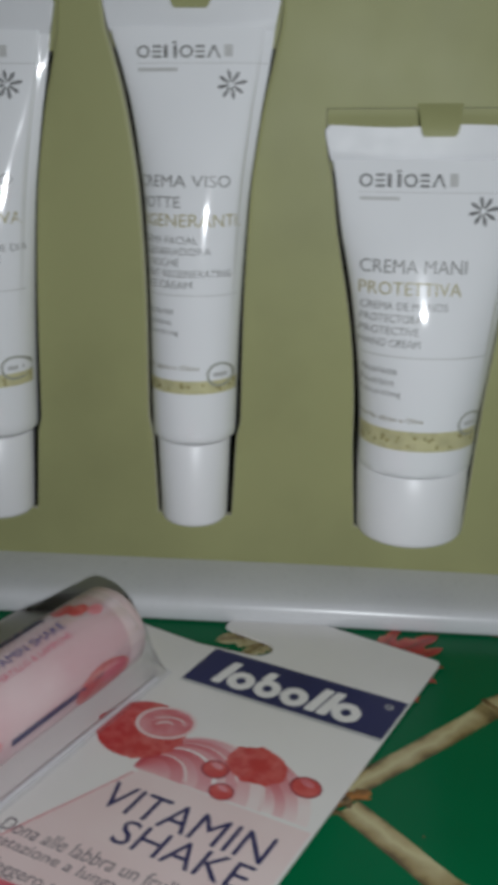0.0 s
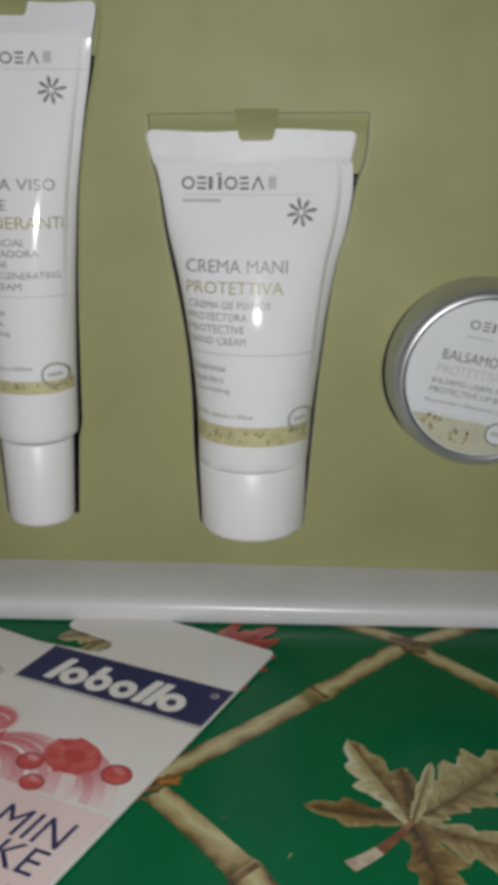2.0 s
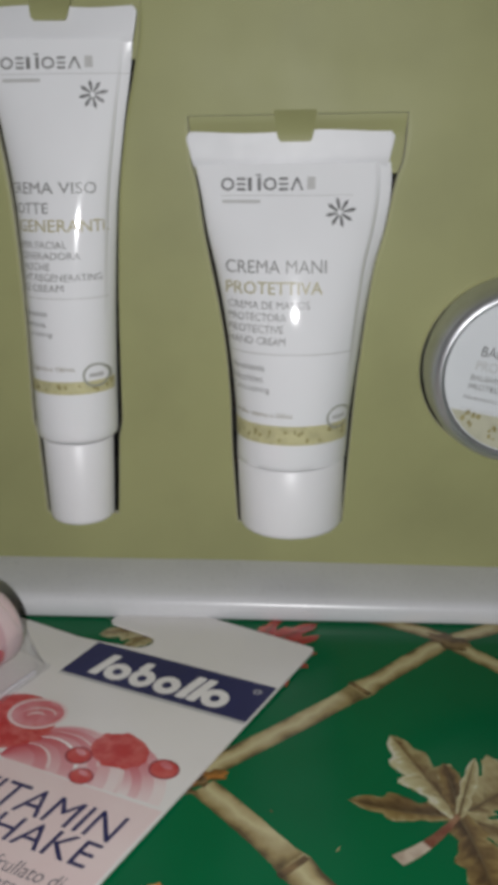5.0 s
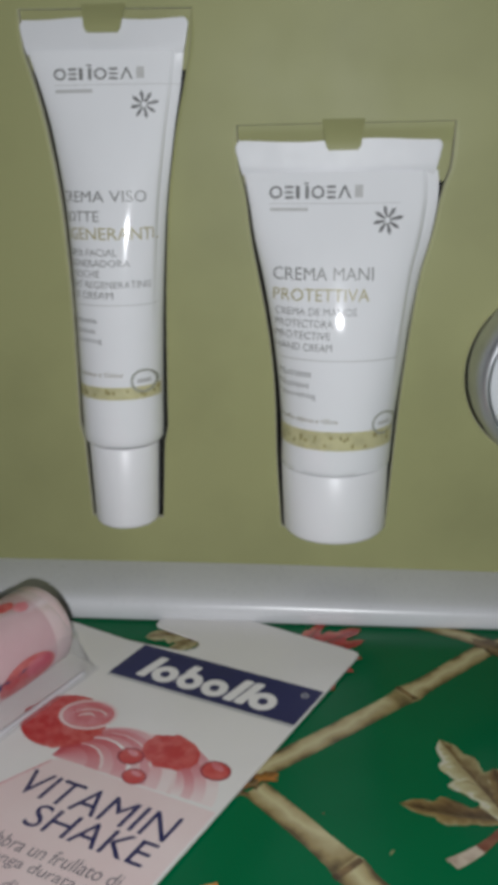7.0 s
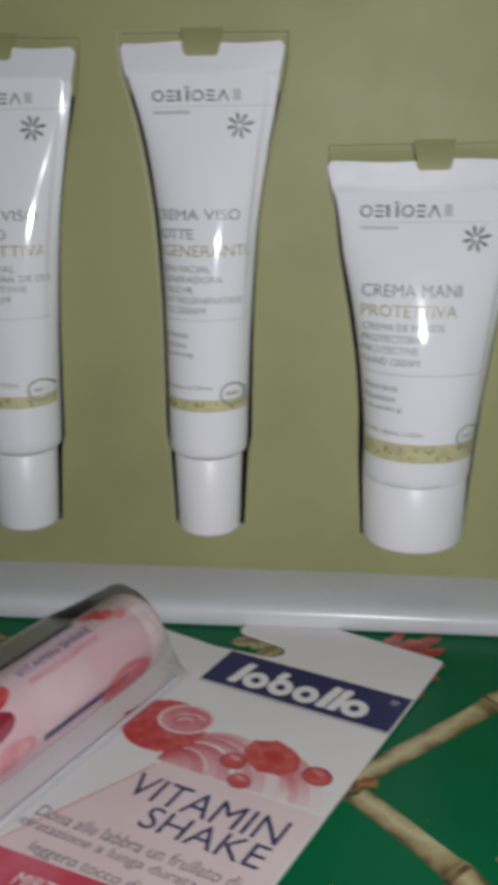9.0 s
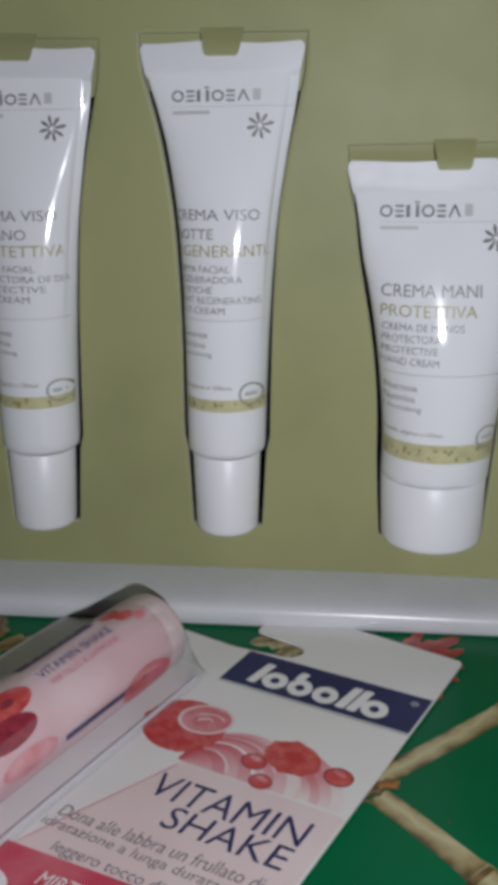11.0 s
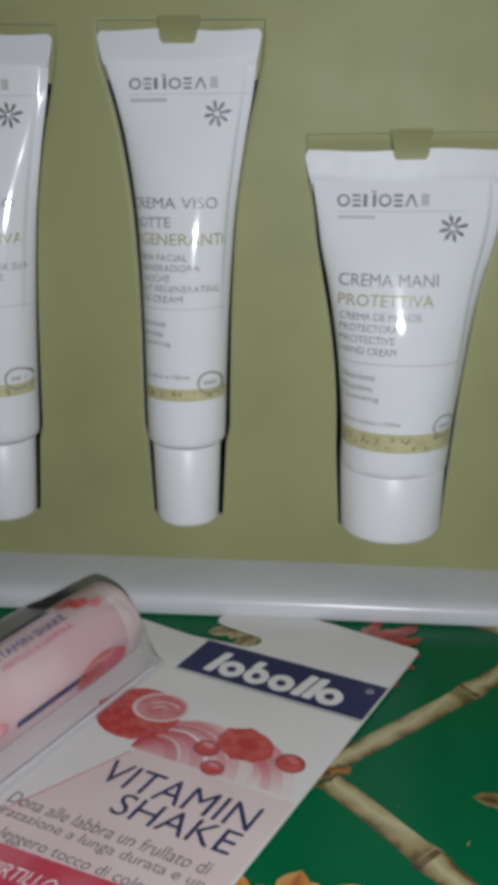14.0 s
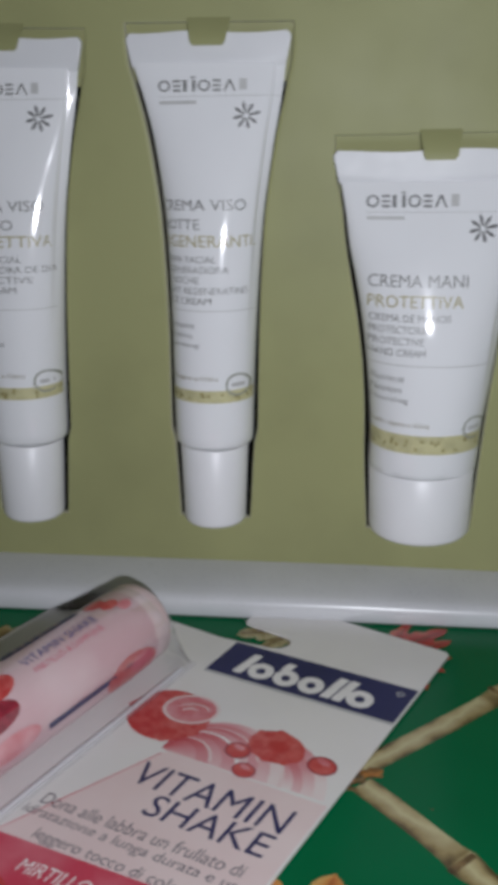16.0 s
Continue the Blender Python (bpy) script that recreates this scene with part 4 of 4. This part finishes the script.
# pink field, swirl and berries
pale = [(-46, 94), (-44, 88.4), (-38.7, 74.5), (-33.4, 60.4), (-32.6, 59.4), (-0.4, 56.4), (-0.4, 91.4), (-47, 97.0)]
printed("pink_field", pale, [tuple(range(len(pale)))[::-1]], PINK, 0.03)
edge = [(-46, 94), (-44, 88.4), (-41.4, 81.5), (-38.7, 74.5), (-36, 67.5), (-33.4, 60.4)]
printed("pink_edge", [(u + d, v + d * 0.6) for u, v in edge for d in (-0.13, 0.13)], [(2 * q, 2 * q + 1, 2 * q + 3, 2 * q + 2) for q in range(len(edge) - 1)], PINK_MID, 0.045)


def arch(name, cu, cv, r0, r1, rise, a0, a1, tone, ink=None, lift=0.04, lean=0.22, fan=False):
    """A band of the printed swirl between two nested arches; its colour fades along it. fan: the arches share their left foot."""
    n = 22
    pts, uvs = [], []
    for q in range(n + 1):
        a = math.radians(a0 + (a1 - a0) * q / n)
        for r in (r0, r1):
            h = -r * rise * math.sin(a)
            pts.append((cu + r * math.cos(a) + (r if fan else 0.0) + lean * h, cv + h - 0.07 * (cu + r * math.cos(a) + (r if fan else 0.0) + 33)))
            uvs.append((0, min(1.0, max(0.0, tone - 0.14 + 0.80 * q / n))))
    printed(name, pts, [(2 * q, 2 * q + 1, 2 * q + 3, 2 * q + 2) for q in range(n)], ink or SWIRL, lift, pack, uvs)


# right-hand plume first, the nested arches over it
for i, (r0, r1, tone) in enumerate(((7.0, 9.4, 0.36), (9.4, 11.2, 0.16), (11.2, 13.4, 0.32), (13.4, 15.6, 0.52))):
    arch("swirl_band", -17.2, 58.4, r0, r1, 0.86, 78, 2, tone, lift=0.036 + 0.001 * i, lean=0.1)
for i, (r0, r1, tone) in enumerate(((0.3, 3.6, 0.05), (3.6, 5.0, -0.08), (5.0, 6.2, 0.12), (6.2, 7.6, 0.0), (7.6, 8.8, 0.26), (8.8, 9.8, 0.06), (9.8, 11.0, 0.18), (11.0, 12.2, 0.40))):
    arch("swirl_band", -34.2, 59.4, r0, r1, 1.08, 176, 4, tone, lift=0.042 + 0.001 * i, lean=0.16, fan=True)
for r0, r1, a0, a1, ink in ((4.9, 5.2, 150, 12, PINK), (7.5, 7.9, 150, 6, LOGO_WHITE), (9.7, 9.9, 150, 30, PINK), (12.0, 12.4, 120, 4, PINK)):
    arch("pale_stroke", -34.2, 59.4, r0, r1, 1.08, a0, a1, 0.5, ink, 0.052, 0.16, True)


def raspberry(u, v, ru, rv, seed, dark=False):
    ob = print_disc("printed_raspberry", u, v, ru, rv, RED_DARK if dark else RED, 0.06)
    rnd = random.Random(seed)
    for _ in range(int(24 * ru / 4)):
        a, r = rnd.uniform(0, 6.28), math.sqrt(rnd.random()) * 0.97
        s = rnd.uniform(0.7, 1.15)
        print_disc("drupelet", u + ru * r * math.cos(a), v + rv * r * math.sin(a), s, s * 0.9, DRUPE if rnd.random() < 0.5 else RED, 0.075 + 0.004 * rnd.random(), 0, 0, ob, 10)


raspberry(-16.0, 47.6, 5.7, 4.4, 1)
raspberry(-39.4, 50.4, 8.6, 8.0, 2)
# a cream swirl that curls over the berry
print_disc("swirl_patch", -36.5, 46.7, 5.7, 4.5, PINK_MID, 0.084, -0.35)
print_disc("pale_stroke", -36.5, 46.7, 5.9, 4.7, PINK, 0.090, -0.35, 0.87)
for r, a0, a1, wide, ink in ((4.3, 150, 20, 1.3, SWIRL_RED), (2.7, 170, 10, 1.0, SWIRL_RED), (3.5, 160, 15, 0.6, PINK), (1.5, 190, 30, 0.7, PINK)):
    pts = []
    for q in range(19):
        a = math.radians(a0 + (a1 - a0) * q / 18)
        w = wide * math.sin(math.pi * (q + 0.5) / 19)
        pts += [(-36.3 + (r + d) * math.cos(a), 47.6 - 0.8 * (r + d) * math.sin(a) - 0.3 * r * math.cos(a)) for d in (w / 2, -w / 2)]
    printed("pale_stroke", pts, [(2 * q, 2 * q + 1, 2 * q + 3, 2 * q + 2) for q in range(18)], ink, 0.088)
for u, v, r in ((-6.1, 47.8, 2.9), (-21.6, 52.3, 2.6), (-17.7, 56.3, 2.3)):
    b = print_disc("printed_currant", u, v, r, r * 0.86, DRUPE, 0.07)
    print_disc("highlight_mark", u - 0.2, v - r * 0.35, r * 0.5, r * 0.25, PINK_MID, 0.09, 0.2, 0, b, 14)
    print_disc("dark_rim", u, v, r, r * 0.86, RED_DARK, 0.085, 0, 0.86, b)

print_words("VITAMIN", -34.0, -4.0, 63.6, 69.6, NAVY, slope=-0.11)
print_words("SHAKE", -26.8, -3.9, 69.4, 74.8, NAVY, slope=-0.11)
print_words("Dona alle labbra un frullato di", -43.4, -4.6, 79.2, 82.0, INK_TEXT, slope=-0.12)
print_words("idratazione a lunga durata e un", -44.6, -3.6, 82.8, 85.6, INK_TEXT, slope=-0.12)
print_words("leggero tocco di colore", -38.6, -8.4, 86.2, 89.2, INK_TEXT, slope=-0.12)
print_rect("crimson_band", -54, -0.5, 92.0, 112, CRIMSON, 0.05, -0.16)
print_words("MIRTILLO & LAMPONE", -35.6, -5, 92.2, 95.0, LOGO_WHITE, slope=-0.16, lift=0.09)
print_disc("pale_oval", -43.0, 98.5, 4.4, 2.6, LOGO_WHITE, 0.1)
raspberry(-37, 101, 4.5, 4.0, 7)


def stick_and_bubble():
    """The lipstick in its pink sleeve and the clear bubble formed over it, both along the card."""
    R, ZC = 8.8, 9.8
    V0, V1 = 35.0, 108.0
    stick = tagged(new("lipstick"), "pink sleeved lip balm stick lying in the clear bubble", "lip balm")
    stick.matrix_world = CARD_AX

    def rim(r, v, n=56):
        return [(BU + r * math.cos(2 * math.pi * i / n), -v, ZC + r * math.sin(2 * math.pi * i / n)) for i in range(n)]

    put("cap_end", lofted([rim(r, v) for v, r in ((V0, 3.0), (V0, R - 2.2), (V0 + 0.5, R - 1.0), (V0 + 1.8, R), (V0 + 6.2, R))]), STICK_CAP, stick, "pale pink end of the stick", smooth_angle=50)
    sleeve = put("sleeve", lofted([rim(r, v) for v, r in ((V0 + 6.2, R), (V0 + 6.3, R + 0.15), (V1 - 0.8, R + 0.15), (V1, R - 0.4), (V1, 3.0))]), STICK, stick, "pale pink printed sleeve", smooth_angle=50)

    def wrap(a, v, lift=0.2):
        r = R + 0.15 + lift
        t = math.radians(90 - a)
        return (BU + r * math.cos(t), -v, ZC + r * math.sin(t))

    def wrapped(name, shape, a0, a1, v0, v1, ink, lift=0.12, across=True):
        pts, f = shape
        # words run along the stick: their x follows v backwards, their height the angle
        put(name, mesh_of(name, [wrap(a0 + b * (a1 - a0), v0 + q * (v1 - v0), lift) for q, b in pts], f), ink, sleeve)

    grid = rect_grid(6, 6)
    wrapped("navy_block", grid, -36, -14, 72.5, 52.5, NAVY)
    for i in range(6):
        wrapped("white_shape", rect_grid(1, 2), -27, -21, 69.0 - 2.2 * i, 68.0 - 2.2 * i, STICK, 0.18)
    wrapped("printed_line", glyphs("VITAMIN SHAKE"), 17, 4, 71.6, 52.0, INK_BLUE)
    wrapped("printed_line", glyphs("MIRTILLO & LAMPONE"), 32, 24, 70.8, 52.6, INK_ROSE)
    wrapped("navy_stripe", grid, 92, 101, 73, 48, NAVY)
    for a0, a1, v0, v1, ink, lift in ((80, 130, 57, 42, RED, 0.14), (86, 114, 50, 43, CRIMSON, 0.16), (-22, 0, 51, 46.0, RED, 0.14), (-4, 14, 49, 44.5, RED, 0.16),
                                       (0, 36, 86, 75, RED, 0.14), (32, 66, 90, 77.5, RED_DARK, 0.16), (74, 104, 88, 75, PINK_MID, 0.14), (10, 26, 46, 42.4, PINK_MID, 0.14)):
        wrapped("berry_print", disc_grid(20, 3), a0, a1, v0, v1, ink, lift)
    wrapped("berry_core", disc_grid(14, 2), 13, 24, 82, 79, RED_DARK, 0.2)

    # bubble: an arch over the stick, a shoulder to the card on both sides, a domed end
    def section(v, scale, lift):
        pts = []
        rr = 9.3 * scale
        for i in range(33):
            a = math.radians(180 - 180 * i / 32)
            pts.append((BU + rr * math.cos(a), -v, CZ + 0.3 + (ZC - CZ - 0.6) * min(1, lift) + rr * math.sin(a) * min(1.0, lift)))
        foot = 11.6 * (0.9 + 0.1 * scale)
        return [(BU - foot - 2.5, -v, CZ + 0.2), (BU - foot, -v, CZ + 0.35)] + pts + [(BU + foot, -v, CZ + 0.35), (BU + foot + 1.2, -v, CZ + 0.2)]

    rows = [(33.0, 0.72, 0.04), (33.3, 0.80, 0.35), (33.9, 0.87, 0.66), (35.0, 0.93, 0.84), (36.8, 0.97, 0.94), (39.0, 1.0, 1.0), (50, 1.0, 1.0), (80, 1.0, 1.0), (110, 1.0, 1.0), (114, 0.96, 0.94), (116, 0.86, 0.78), (117, 0.7, 0.5), (117.4, 0.5, 0.05)]
    secs = [section(*r) for r in rows]
    n = len(secs[0])
    v = [p for s in secs for p in s]
    f = [(k * n + i, k * n + i + 1, (k + 1) * n + i + 1, (k + 1) * n + i) for k in range(len(secs) - 1) for i in range(n - 1)]
    dome = [q for q in f if 2 <= q[0] % n < n - 3]
    skirt = [q for q in f if not 2 <= q[0] % n < n - 3]
    for name, faces, material, label in (("bubble", dome, CLEAR, "clear plastic bubble"), ("bubble_skirt", skirt, CLEAR_EDGE, "clear plastic rim of the bubble, greyed for shading")):
        ob = put(name, mesh_of(name, v, faces, smooth=True), material, pack, label, smooth_angle=60)
        ob.data.validate()
        ob.visible_shadow = False
    # the pressed bead where the bubble meets the card, whitened to show its glint
    for side in (-1, 1):
        rings = [[(BU + side * 11.5 + 0.5 * math.cos(k * math.pi / 4), -vv, CZ + 0.6 + 0.5 * math.sin(k * math.pi / 4)) for k in range(8)] for vv in (37.0, 60.0, 85.0, 112.0)]
        put("bead", lofted(rings), BEAD, pack, smooth_angle=60)


stick_and_bubble()


# ---- a white carton whose corner shows beside the box ----
def carton():
    c = tagged(new("white_carton"), "small white paper carton lying on the oilcloth", "carton")
    c.matrix_world = Matrix.Translation((0.0800, -0.0035, 0)) @ pose(0, 0, 0, 0, 0, 8)
    put("carton_body", box_mesh(0, 42, -22, 1.5, 0.1, 1.6, 0.4), BOX_WHITE, c, smooth_angle=40)


carton()
